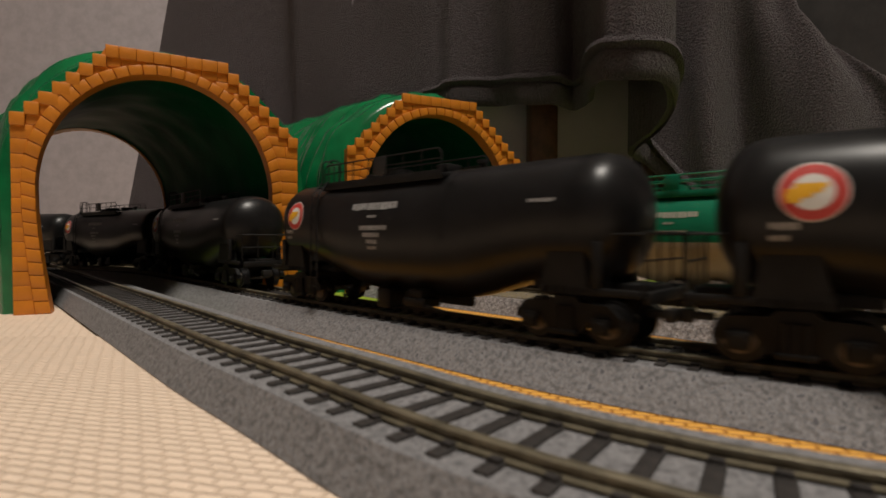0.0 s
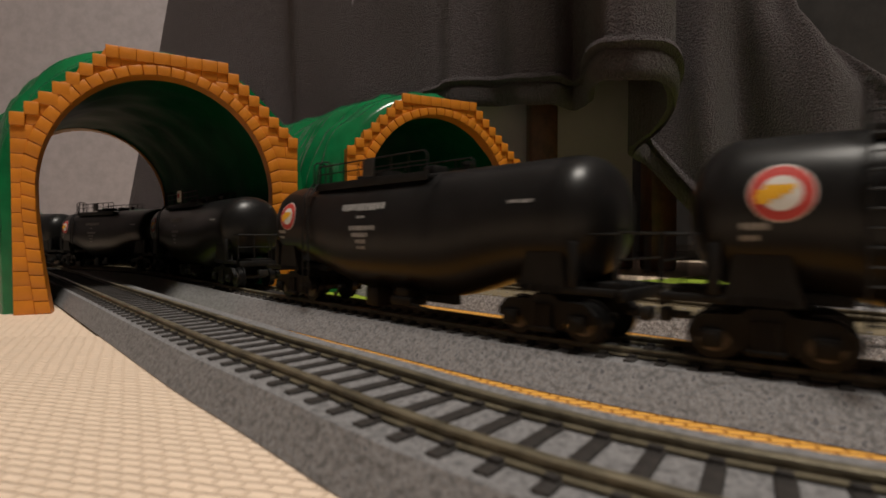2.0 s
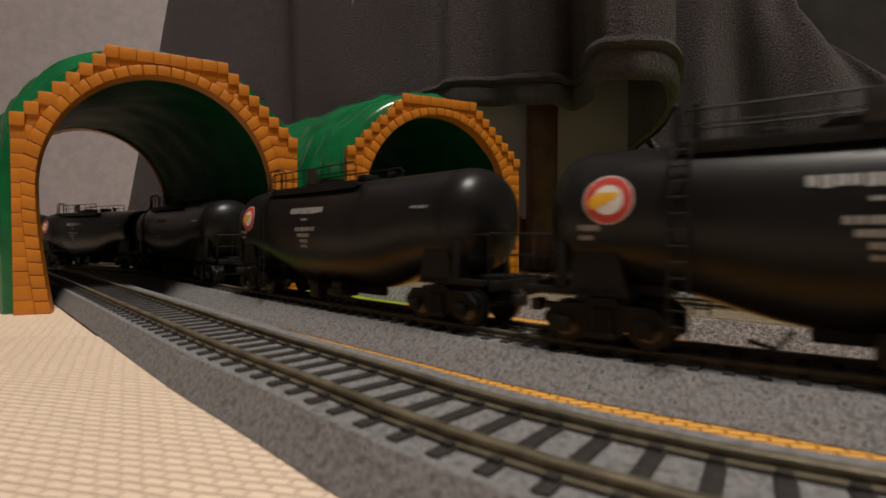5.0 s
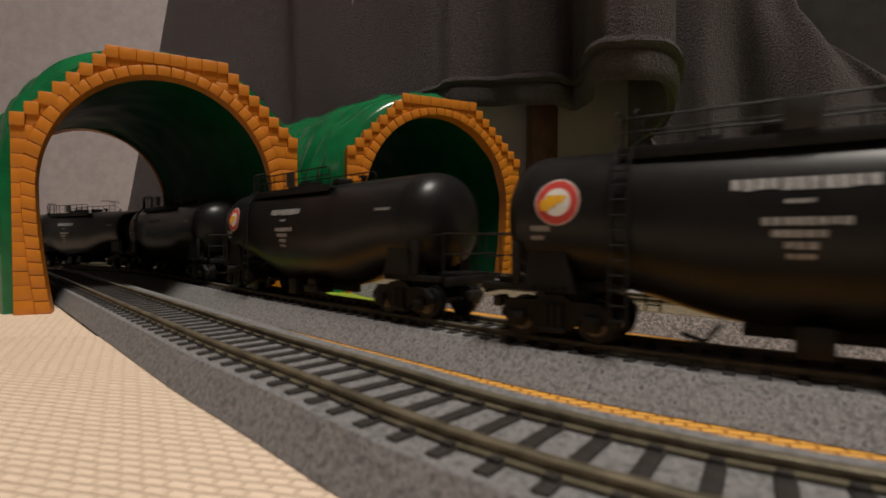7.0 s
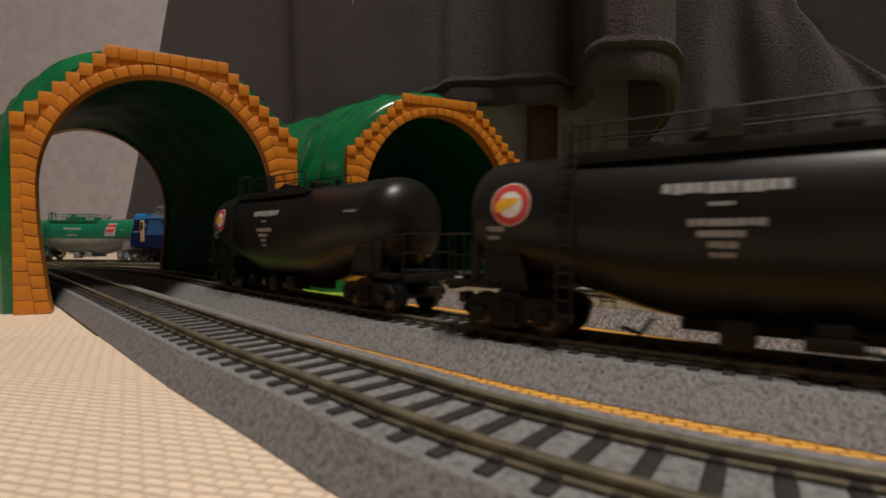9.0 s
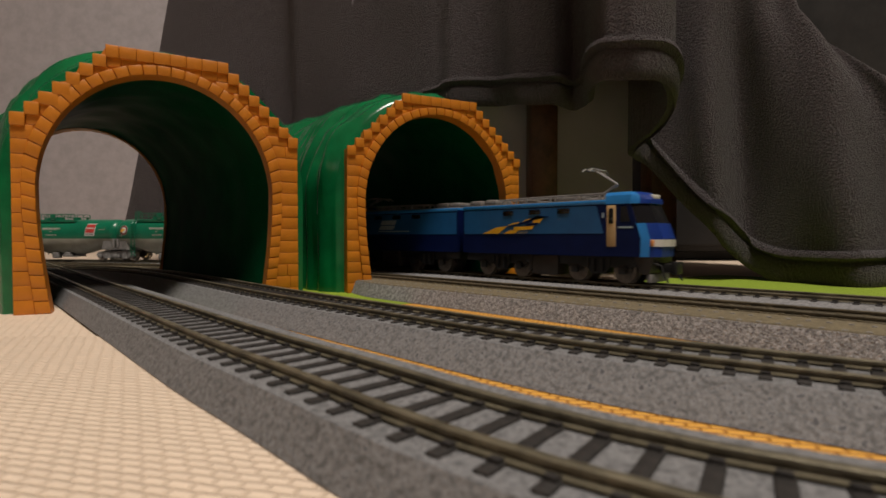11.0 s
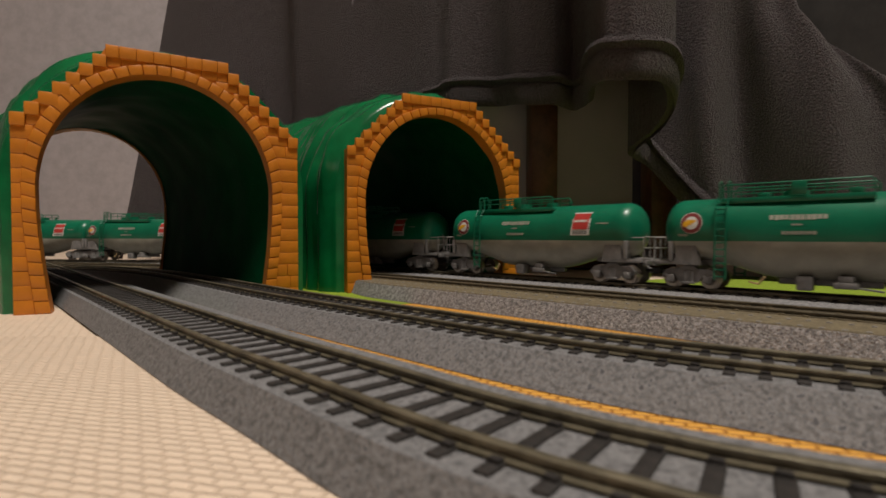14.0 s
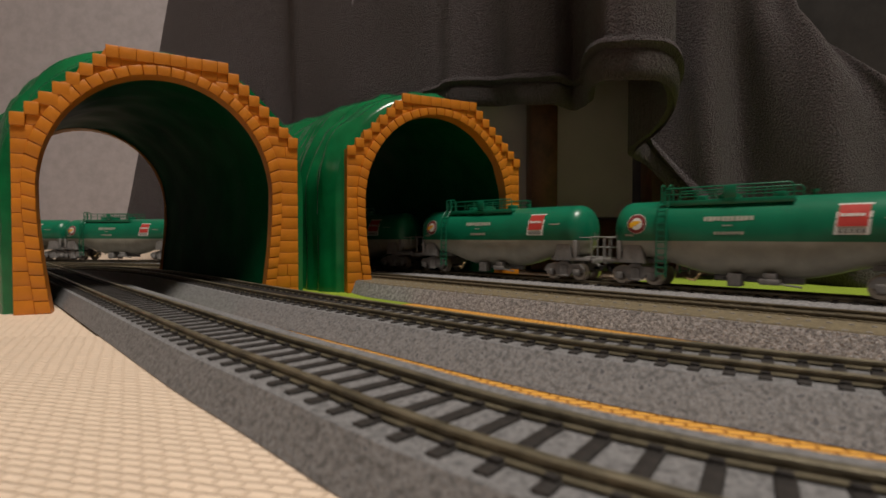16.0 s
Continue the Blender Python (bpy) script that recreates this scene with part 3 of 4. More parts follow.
def side_frame(s, mat):
    """One cast side frame of a bogie with axle boxes and springs."""
    bm = bmesh.new()
    y0, y1 = sorted((s * 6.0, s * 7.2))
    prism(bm, [(-8.2, 10.6), (-6.6, 12.2), (-2.6, 12.4), (-1.6, 13.2), (1.6, 13.2), (2.6, 12.4), (6.6, 12.2), (8.2, 10.6), (8.2, 9.6), (6.6, 9.2), (4.2, 10.3),
               (2.6, 8.2), (-2.6, 8.2), (-4.2, 10.3), (-6.6, 9.2), (-8.2, 9.6)], y0, y1)
    for x in (-5.6, 5.6):
        box(bm, x - 1.25, x + 1.25, *sorted((s * 7.1, s * 8.0)), 8.3, 10.5, bevel=0.25)
        disc(bm, (x, s * 8.1, 9.4), 0.75, "y", 0.5, 12)
    for x in (-1.0, 0.0, 1.0):
        tube(bm, [(x, s * 7.5, 8.4), (x, s * 7.5, 11.8)], 0.42, 8)
    box(bm, -2.0, 2.0, *sorted((s * 7.1, s * 8.0)), 7.8, 8.5, bevel=0.15)
    return mesh_of("side_frame", bm, mat, 30)


def bolster(mat):
    return mesh_of("bogie", boxes((-1.8, 1.8, -6.0, 6.0, 9.6, 13.4), bevel=0.2), mat, 30)


def tank_wagon(body_mats, gear, rail_mat, emblem, label, sign, tyre, stretch):
    """One tank wagon; x forward, the printed side towards -y, z from the floor."""
    root = empty("tank_wagon", label, "model tank wagon", "black tank wagons" if not sign else "green tank wagons")
    tank = part("tank", tank_mesh(len(body_mats) > 1), body_mats, root, smooth=50)
    for x in (-25.4, 12.6, 37.0):
        bm = bmesh.new()
        last = None
        for dx in (-0.25, 0.25):
            ring = []
            for i in range(25):
                a = math.pi * i / 24
                k, zt, zb, m = tank_ends(x)
                z = WAIST + (zt - WAIST) * math.sin(a) ** 0.9
                y = (tank_section(x, z) + 0.12) * (1 if a <= math.pi / 2 else -1)
                ring.append(bm.verts.new((x + dx, y if i != 12 else 0, z + 0.1)))
            if last:
                for i in range(24):
                    bm.faces.new((last[i], last[i + 1], ring[i + 1], ring[i]))
            last = ring
        part("weld_band", bm, body_mats[0], tank)
    # deck along the top with rails and hatch
    top = 37.0
    deck = part("walkway", boxes((-26.0, 10.5, -6.4, 6.4, 32.0, 32.7), bevel=0.1), rail_mat, root)
    for y in (-6.6, 6.6):
        part("deck_edge", boxes((-26.0, 10.5, y - 0.19, y + 0.19, 31.6, 33.2), bevel=0.1), rail_mat, deck)
    for s in (-1, 1):
        bm = bmesh.new()
        y = s * 6.4
        tube(bm, [(-25.7, y, 32.5), (-25.7, y, top - 0.8), (-24.9, y, top), (9.4, y, top), (10.2, y, top - 0.8), (10.2, y, 32.5)], 0.24 if sign else 0.17)
        tube(bm, [(-25.7, y, 35.2), (10.2, y, 35.2)], 0.18 if sign else 0.13)
        for x in (-20.6, -15.4, -10.2, -5.0, 0.2, 5.2):
            tube(bm, [(x, y, 32.5), (x, y, top)], 0.2 if sign else 0.14)
        part("railing", bm, rail_mat, deck)
    bm = bmesh.new()
    disc(bm, (-8.0, 0, 33.9), 3.4, "z", 1.4, 20)
    disc(bm, (-8.0, 0, 34.8), 2.6, "z", 0.6, 20)
    box(bm, 4.4, 7.4, -2.0, 2.0, 33.2, 35.0, bevel=0.3)
    box(bm, -17.5, -14.6, -1.6, 1.6, 33.2, 34.8, bevel=0.3)
    part("hatch", bm, rail_mat, deck)
    part("warning_plate", boxes((-7.8, -4.2, -7.2, -6.8, 33.4, 37.0), bevel=0.1), M_BLACKM if not sign else rail_mat, deck)
    for x in (-26.4, -24.0):
        bm = bmesh.new()
        tube(bm, [(x, -6.6, 32.8), (x, -6.6, top + 0.6), (x, -5.8, top + 1.2), (x, -4.4, top + 1.2), (x, -3.6, top + 0.6), (x, -3.6, 32.8)], 0.26 if sign else 0.2)
        part("ladder_hoop", bm, rail_mat, deck)
    bm = bmesh.new()
    tube(bm, [(14.0, 0, 33.0), (14.0, 0, 34.6)], 0.6, 8)
    disc(bm, (14.0, 0, 34.8), 1.0, "z", 0.6, 10)
    part("vent", bm, rail_mat, root)
    for s in (-1, 1):
        bm = bmesh.new()
        wide, out = (1.5, 9.9) if sign else (1.1, 9.75)
        for dx in (-wide, wide):
            tube(bm, [(-25.2 + dx, s * 6.8, 33.4), (-25.2 + dx, s * (out - 0.6), 30.5), (-25.2 + dx, s * out, 26.0), (-25.2 + dx, s * out, 9.6)], 0.26 if sign else 0.18)
        for i in range(12):
            z = 10.6 + i * 1.95
            y = s * (out if z < 27 else out - (z - 27) * 0.42)
            tube(bm, [(-25.2 - wide, y, z), (-25.2 + wide, y, z)], 0.18 if sign else 0.13)
        part("ladder", bm, body_mats[0] if sign else gear, root)
    # frame ends, saddles, brake gear
    for s in (-1, 1):
        part("centre_sill", boxes((*sorted((s * 27.0, s * 46.2)), -3.0, 3.0, 13.4, 15.0), bevel=0.15), gear, root)
        part("headstock", boxes((*sorted((s * 46.0, s * 46.8)), -6.6, 6.6, 12.8, 14.4), bevel=0.15), gear, root)
        for y in (-1, 1):
            part("side_sill", boxes((*sorted((s * 32.0, s * 46.2)), *sorted((y * 7.2, y * 8.2)), 13.6, 14.6), bevel=0.15), gear, root)
    for s in (-1, 1):
        bm = bmesh.new()
        for y in (-1, 1):
            ya, yb = sorted((y * 6.2, y * 8.2))
            prism(bm, [(s * 31.4, 13.6), (s * 39.2, 13.6), (s * 38.4, 19.4), (s * 32.8, 19.4)], ya, yb)
            for k in range(5):
                x = s * (32.0 + k * 1.4)
                box(bm, min(x, x + s * 0.3), max(x, x + s * 0.3), *sorted((y * 8.2, y * 8.6)), 13.7, 14.6)
        part("saddle", bm, gear, root)
    part("brake_cylinder", boxes((-6.4, -2.6, -7.6, -3.4, 7.8, 11.6), bevel=0.4), gear, root)
    part("discharge_valve", boxes((2.0, 7.4, -8.2, -3.6, 8.8, 10.4), (3.0, 6.4, -7.8, -4.0, 10.2, 12.0), bevel=0.3), gear, root)
    bm = boxes((-12.0, 12.0, -0.8, 0.8, 8.8, 10.6), bevel=0.3)
    part("centre_beam", bm, gear, root)
    bm = bmesh.new()
    tube(bm, [(7.4, -7.6, 9.2), (12.6, -7.8, 8.6)], 0.3)
    part("valve_lever", bm, gear, root)
    bm = bmesh.new()
    tube(bm, [(-18.0, -7.0, 9.4), (-15.2, -8.6, 9.0), (-13.6, -8.8, 11.2)], 0.3)
    part("hand_lever", bm, M_CREAM if sign else gear, root)
    for s in (-1, 1):
        bm = bmesh.new()
        x = s * 46.2
        thin = 1.0 if sign else 0.75
        tube(bm, [(x, -6.8, 14.8), (x, -6.8, 22.0), (x, 6.8, 22.0), (x, 6.8, 14.8)], 0.28 * thin)
        end_rail = part("end_railing", bm, gear, root)
        for y in (-6.8, 6.8):
            bm = bmesh.new()
            tube(bm, [(s * 41.2, y, 14.4), (s * 41.2, y, 21.8), (x, y, 21.8)], 0.24 * thin)
            part("side_rail", bm, gear, end_rail)
        bm = bmesh.new()
        tube(bm, [(x, -6.8, 18.4), (x, 6.8, 18.4)], 0.22 * thin)
        part("rail", bm, gear, end_rail)
        for y in (-2.2, 2.2):
            bm = bmesh.new()
            tube(bm, [(x, y, 14.8), (x, y, 22.0)], 0.22 * thin)
            part("post", bm, gear, end_rail)
        bm = boxes((min(s * 44.0, s * 47.8), max(s * 44.0, s * 47.8), -0.7, 0.7, 10.4, 11.4), (min(s * 46.4, s * 48.0), max(s * 46.4, s * 48.0), -1.4, 1.4, 10.0, 11.8), bevel=0.2)
        part("coupler", bm, M_BLACKM, root)
        bm = boxes((min(s * 39.6, s * 41.0), max(s * 39.6, s * 41.0), -8.6, -7.6, 14.6, 20.8), bevel=0.3)
        part("lamp_bracket", bm, gear, root)
    mid_me, near_me, far_me, wheel_me = bolster(gear), side_frame(-1, gear), side_frame(1, gear), wheelset(tyre)
    for x in (-35.0, 35.0):
        bogie = share("bogie", mid_me, root, (x, 0, 0))
        share("side_frame", near_me, bogie)
        share("side_frame", far_me, bogie)
        for dx in (-5.6, 5.6):
            share("wheelset", wheel_me, bogie, (dx, 0, 9.4))
    # prints
    cx, cz = -33.7, 26.2
    bm = bmesh.new()
    decal_disc(bm, cx, cz, 3.2, 0.08, 0)
    decal_disc(bm, cx, cz, 3.05, 0.12, 1)
    decal_disc(bm, cx, cz, 1.95, 0.16, 0)
    for k, (p, q) in enumerate(((-2.3, -1.0), (-2.5, 0.0), (-2.3, 0.9), (-1.6, 1.3))):
        decal_grid(bm, cx + p, cx + q, cz - 1.15 + k * 0.52, cz - 0.6 + k * 0.52, 0.2, 2)
    part("emblem", bm, emblem, root, "round red and white emblem with a yellow mark")
    ink = M_TANKW if sign else M_LETTER
    rnd = random.Random(5)

    def line(x0, x1, z0, z1, count):
        """A row of small blocks that stands for a line of print."""
        bm = bmesh.new()
        w = (x1 - x0) / count
        for k in range(count):
            low = z0 + (z1 - z0) * rnd.choice((0.0, 0.0, 0.12))
            decal_grid(bm, x0 + k * w, x0 + (k + rnd.uniform(0.74, 0.9)) * w, low, z1, 0.08, nx=1, nz=2)
        part("lettering", bm, ink, root)

    line(-12.7, 1.0, 26.6, 28.0, 11)
    line(-7.4, -4.6, 25.1, 25.6, 4)
    line(-9.6, -1.4, 22.7, 23.6, 8)
    line(-37.6, -34.6, 22.2, 23.0, 4)
    line(30.0, 34.6, 26.4, 26.9, 8)
    if sign:
        line(-30.0, -28.4, 19.4, 20.0, 2)
        line(8.6, 10.8, 19.2, 19.6, 3)
        bm = bmesh.new()
        decal_grid(bm, 19.6, 27.0, 22.6, 30.6, 0.08, 0, slant=0.8)
        decal_grid(bm, 20.2, 26.6, 24.7, 30.2, 0.14, 1, slant=0.6)
        for k in range(5):
            decal_grid(bm, 21.0 + k * 1.05, 21.8 + k * 1.05, 27.2, 28.0, 0.2, 0, slant=0.1, nx=1)
            decal_grid(bm, 20.5 + k * 1.2, 21.4 + k * 1.2, 23.0, 24.2, 0.14, 2, slant=0.1, nx=1)
        part("warning_board", bm, [M_WHITE, M_RED, M_ROOF], root, "red and white warning board")
    else:
        line(-8.6, -3.4, 21.4, 22.2, 5)
        line(-7.4, -4.2, 20.1, 20.9, 3)
        line(-7.2, -4.4, 19.0, 19.6, 3)
        line(-37.6, -35.6, 21.0, 21.6, 3)
    root.scale = (stretch * 0.96 if sign else stretch, stretch, stretch)
    return root


# ---- the blue locomotive, in two halves ----
def loco_half(cab):
    """Half of a two-part electric locomotive; x forward; the cab at the outer end. cab: +1 at the front, -1 at the rear."""
    root = empty("locomotive_half", "two-tone blue model electric locomotive half with a grey roof", "model locomotive", "locomotive halves")
    c = cab
    W = 9.4
    side = lambda pts: [(c * a, z) for a, z in pts]
    # levels of the cab: height, end of the side, corner (x, y), front edge (x, y), middle of the front
    low = [(15.6, 35.8, (38.2, 8.0), (40.9, 5.0), 41.4), (21.6, 36.0, (38.4, 8.0), (41.3, 5.0), 41.8), (26.5, 34.5, (37.0, 7.9), (39.7, 5.0), 40.2)]
    glass = [(26.5, 34.3, (36.8, 7.8), (39.5, 4.9), 40.0), (33.0, 32.1, (34.4, 7.5), (36.7, 4.8), 37.1)]
    cap = [(32.9, 32.4, (34.9, 7.8), (37.3, 5.0), 37.8), (34.2, 32.6, (35.0, 7.6), (37.3, 4.9), 37.7), (35.8, 32.8, (34.4, 6.9), (36.0, 4.6), 36.4), (36.9, 31.4, (32.6, 6.2), (33.8, 4.0), 34.2)]

    def ring(level, back, w=W):
        z, xs, k, f, m = level
        half = [(back, w), (xs, w), k, f]
        pts = half + [(m, 0.0)] + [(x, -y) for x, y in half[::-1]]
        return [(c * x, y, z) for x, y in pts]

    def loft(levels, back, ws):
        bm = bmesh.new()
        rings = [[bm.verts.new(q) for q in ring(l, back, w)] for l, w in zip(levels, ws)]
        for p, q in zip(rings, rings[1:]):
            for j in range(len(p)):
                i = (j + 1) % len(p)
                bm.faces.new((p[j], p[i], q[i], q[j]))
        bm.faces.new(rings[0][::-1])
        bm.faces.new(rings[-1])
        bmesh.ops.recalc_face_normals(bm, faces=bm.faces)
        return bm

    def skin(levels, j0, j1, out, sgn):
        """A thin plate over one side of the cab between two corners of its outline."""
        bm = bmesh.new()
        rows = []
        for l in levels:
            r = ring(l, 20.0)
            rows.append([bm.verts.new((x + c * out, y * (1 + out / 9.0) * sgn, z)) for x, y, z in r[j0:j1 + 1]])
        for p, q in zip(rows, rows[1:]):
            for j in range(len(p) - 1):
                bm.faces.new((p[j], p[j + 1], q[j + 1], q[j]))
        bmesh.ops.recalc_face_normals(bm, faces=bm.faces)
        bmesh.ops.solidify(bm, geom=list(bm.faces), thickness=0.12)
        return bm

    part("lower_body", boxes((*sorted((-c * 40.5, c * 24.0)), -W, W, 15.5, 23.1)), M_NAVY, root, "dark navy lower body side", smooth=30)
    part("upper_body", boxes((*sorted((-c * 40.5, c * 24.0)), -W, W, 23.1, 33.6)), M_NAVY, root, smooth=30)
    cabin = part("cab", loft(low, 24.0, (W, W, W)), M_NAVY, root, "dark navy driving cab", smooth=20)
    part("windscreen", loft(glass, 32.0, (W - 0.2, W - 0.4)), M_GLASS, cabin, "dark wrap-round windscreen", smooth=20)
    part("cab_wall", boxes((*sorted((c * 24.0, c * 32.2)), -W, W, 26.5, 33.0)), M_NAVY, cabin)
    bm = loft(cap, 23.8, (W + 0.2, W + 0.1, W - 0.3, W - 1.3))
    for f in bm.faces:
        if c * f.calc_center_median().x > 34.2:
            f.material_index = 1
    part("cab_roof", bm, [M_SKY, M_ROYAL], cabin, "bright blue raised cab roof", smooth=20)
    for sgn in (-1, 1):
        part("nose_stripe", skin(low, 1, 2, 0.12, sgn), M_SKY, cabin, "bright blue nose corner", smooth=20)
        part("nose_panel", skin(low, 2, 4, 0.10, sgn), M_ROYAL, cabin, "royal blue front face", smooth=20)
        lamps = [(18.9, 36.0, (38.6, 7.7), (41.35, 5.0), 41.8), (21.2, 36.0, (38.6, 7.7), (41.4, 5.0), 41.85)]
        lit = part("headlight", skin(lamps, 2, 4, 0.22, sgn), M_LENS, cabin, "white headlight panel", smooth=20)
        bm = bmesh.new()
        box(bm, *sorted((c * 38.4, c * 39.6)), *sorted((sgn * 7.0, sgn * 8.0)), 19.0, 21.1, bevel=0.2)
        part("marker_lamp", bm, M_LAMP, lit, "orange marker lamp")
        bm = bmesh.new()
        prism(bm, side([(29.2, 27.0), (32.6, 27.0), (31.3, 32.0), (29.2, 32.0)]), *sorted((sgn * (W + 0.1), sgn * (W - 0.2))))
        part("cab_side_window", bm, M_GLASS, cabin)
        bm = bmesh.new()
        prism(bm, side([(32.6, 26.4), (34.6, 26.4), (32.4, 33.0), (31.2, 33.0)]), *sorted((sgn * (W + 0.05), sgn * (W - 0.6))))
        part("cab_pillar", bm, M_NAVY, cabin)
        yy = sorted((sgn * (W + 0.22), sgn * (W - 0.2)))
        dr = part("door", boxes((*sorted((c * 24.4, c * 27.6)), *yy, 18.8, 32.6), bevel=0.3), M_CREAM, root, "cream cab door")
        yy = sorted((sgn * (W + 0.32), sgn * (W + 0.1)))
        part("door_window", boxes((*sorted((c * 25.2, c * 26.9)), *yy, 26.4, 31.6), bevel=0.3), M_GLASS, dr)
        bm = bmesh.new()
        prism(bm, side([(-39.8, 23.2), (23.2, 23.2), (20.6, 32.6), (-39.8, 32.6)]), *sorted((sgn * (W + 0.12), sgn * (W - 0.2))))
        part("side_panel", bm, M_BLUE, root, "mid-blue side panel")
        for x in (-16.7, -4.4, 7.9):
            yy = sorted((sgn * (W + 0.24), sgn * (W - 0.1)))
            part("side_window", boxes((c * x - 2.5, c * x + 2.5, *yy, 30.2, 32.2), bevel=0.45), M_GLASS, root)
        part("side_lettering", boxes((*sorted((c * 28.6, c * 33.4)), *sorted((sgn * (W + 0.1), sgn * (W - 0.1))), 24.9, 25.5)), M_PALE, root, "pale lettering bar")
        part("hand_rail", boxes((*sorted((c * 22.9, c * 23.3)), *sorted((sgn * (W + 0.4), sgn * (W - 0.1))), 28.4, 30.2)), M_PALE, root)
    bm = boxes((*sorted((-c * 40.5, c * 24.2)), -W - 0.25, W + 0.25, 33.0, 34.5), bevel=0.35)
    part("roof_edge", bm, M_SKY, root, "bright blue roof edge")
    part("gap_panel", boxes((*sorted((-c * 40.9, -c * 40.4)), -W + 0.6, W - 0.6, 15.8, 33.4)), M_NAVY, root)
    part("roof_lamp", boxes((*sorted((c * 35.0, c * 37.5)), -2.6, 2.6, 34.4, 36.0), bevel=0.4), M_LENS, cabin, "pair of white roof lamps")
    # roof gear
    part("roof", boxes((*sorted((-c * 39.6, c * 24.0)), -7.8, 7.8, 34.3, 34.9), bevel=0.2), M_ROOF, root)
    part("roof_box", boxes((*sorted((-c * 39.6, -c * 33.5)), -6.4, 6.4, 34.8, 37.0), bevel=0.7), M_ROOF, root, "grey roof equipment box")
    part("roof_box", boxes((*sorted((-c * 32.0, -c * 26.0)), -6.0, 6.0, 34.8, 37.2), bevel=0.9), M_ROOF, root)
    part("roof_box", boxes((*sorted((c * 3.0, c * 13.0)), -6.2, 6.2, 34.8, 36.4), bevel=0.5), M_ROOF, root)
    part("roof_box", boxes((*sorted((-c * 14.0, -c * 6.0)), -5.6, 5.6, 34.8, 36.0), bevel=0.5), M_ROOF, root)
    for y in (-5.8, -2.4, 3.0):
        bm = bmesh.new()
        tube(bm, [(-c * 24.0, y, 36.7), (-c * 6.0, y, 37.0), (c * 22.0, y, 37.0)], 0.26)
        part("roof_conduit", bm, M_GREY, root)
        for x in (-22, -11, 0, 11, 20):
            bm = bmesh.new()
            disc(bm, (c * x, y, 35.7), 0.55, "z", 2.0, 10)
            part("insulator", bm, M_GREY, root)
    a, h = 19.6 * c, 35.4
    up = 1.0 if c > 0 else 0.55
    bm = bmesh.new()
    for y in (-3.4, 3.4):
        tube(bm, [(a + c * 3.5, y, h), (a - c * 6.5, y, h)], 0.4)
    for x in (-6.0, -1.5, 3.0):
        tube(bm, [(a + c * x, -3.6, h), (a + c * x, 3.6, h)], 0.4)
    panto = part("pantograph", bm, M_GREY, root, "raised grey metal current collector" if c > 0 else "half-raised grey metal current collector")
    bm = bmesh.new()
    tube(bm, [(a - c * 4.0, 0, h + 0.3), (a + c * 4.0, 0, h + 5.0 * up)], 0.5)
    tube(bm, [(a - c * 4.6, 1.2, h + 0.3), (a + c * 3.6, 1.0, h + 4.5 * up)], 0.25)
    part("lower_arm", bm, M_GREY, panto)
    bm = bmesh.new()
    for y in (-1.3, 1.3):
        tube(bm, [(a + c * 4.0, 0, h + 5.0 * up), (a - c * 3.6, y, h + 10.0 * up)], 0.34)
    part("upper_arm", bm, M_GREY, panto)
    for dx in (-1.3, 1.3):
        bm = bmesh.new()
        q = a - c * 4.4 + dx
        tube(bm, [(q, -7.0, h + 9.3 * up), (q, -5.2, h + 10.5 * up), (q, 5.2, h + 10.5 * up), (q, 7.0, h + 9.3 * up)], 0.36)
        part("contact_strip", bm, M_GREY, panto)
    # prints on the side
    bm = bmesh.new()
    y = -W - 0.2

    def flat(pts, mat):
        prism(bm, [(px, pz) for px, pz in pts], y - 0.04 * (mat + 1), y + 0.1, mat)
    if c > 0:
        flat([(-29.5, 23.3), (-21.5, 23.3), (-17.0, 26.2), (-22.5, 25.8)], 1)
        flat([(-19.0, 23.3), (-13.5, 23.3), (-11.0, 24.8), (-16.0, 24.6)], 1)
        flat([(-14.5, 24.4), (-5.5, 24.9), (-4.5, 26.2), (-13.5, 25.9)], 1)
        flat([(-12.5, 23.3), (-8.6, 23.3), (-7.2, 24.1), (-11.2, 24.0)], 3)
        flat([(-17.0, 26.4), (-12.6, 27.0), (-10.8, 27.7), (-14.4, 27.4)], 1)
        flat([(-10.0, 27.4), (-5.8, 28.2), (-4.0, 29.2), (-8.4, 28.6)], 1)
        flat([(-5.8, 26.6), (-2.2, 27.2), (-0.6, 29.0), (-4.6, 28.4)], 1)
        flat([(-16.4, 25.9), (-7.0, 27.2), (-3.2, 29.8), (2.0, 29.4), (-6.6, 28.4), (-9.6, 27.6)], 2)
        flat([(-8.4, 26.2), (-3.6, 26.4), (-2.8, 27.4), (-7.4, 27.0)], 2)
    else:
        flat([(-7.4, 25.4), (2.0, 25.4), (3.6, 27.3), (-6.0, 27.3)], 0)
        flat([(-6.4, 27.7), (3.4, 27.7), (4.4, 29.8), (-5.0, 29.8)], 0)
        flat([(-7.6, 24.4), (12.4, 24.4), (12.4, 24.8), (-7.6, 24.8)], 0)
    part("side_print", bm, [M_PALE, M_YELLOW, M_NAVY, M_ROOF, M_BLUE], root, "plain-shaped side graphics")
    # running gear
    part("underframe", boxes((*sorted((-c * 40.0, c * 35.0)), -7.4, 7.4, 12.4, 15.7), bevel=0.3), M_BLACKM, root)
    part("equipment_box", boxes((-6.0, 5.0, -8.6, 8.6, 8.2, 15.4), (-8.0, -6.4, -8.2, 8.2, 9.0, 15.4), bevel=0.4), M_SKIRT, root, "brownish black equipment box")
    bm = bmesh.new()
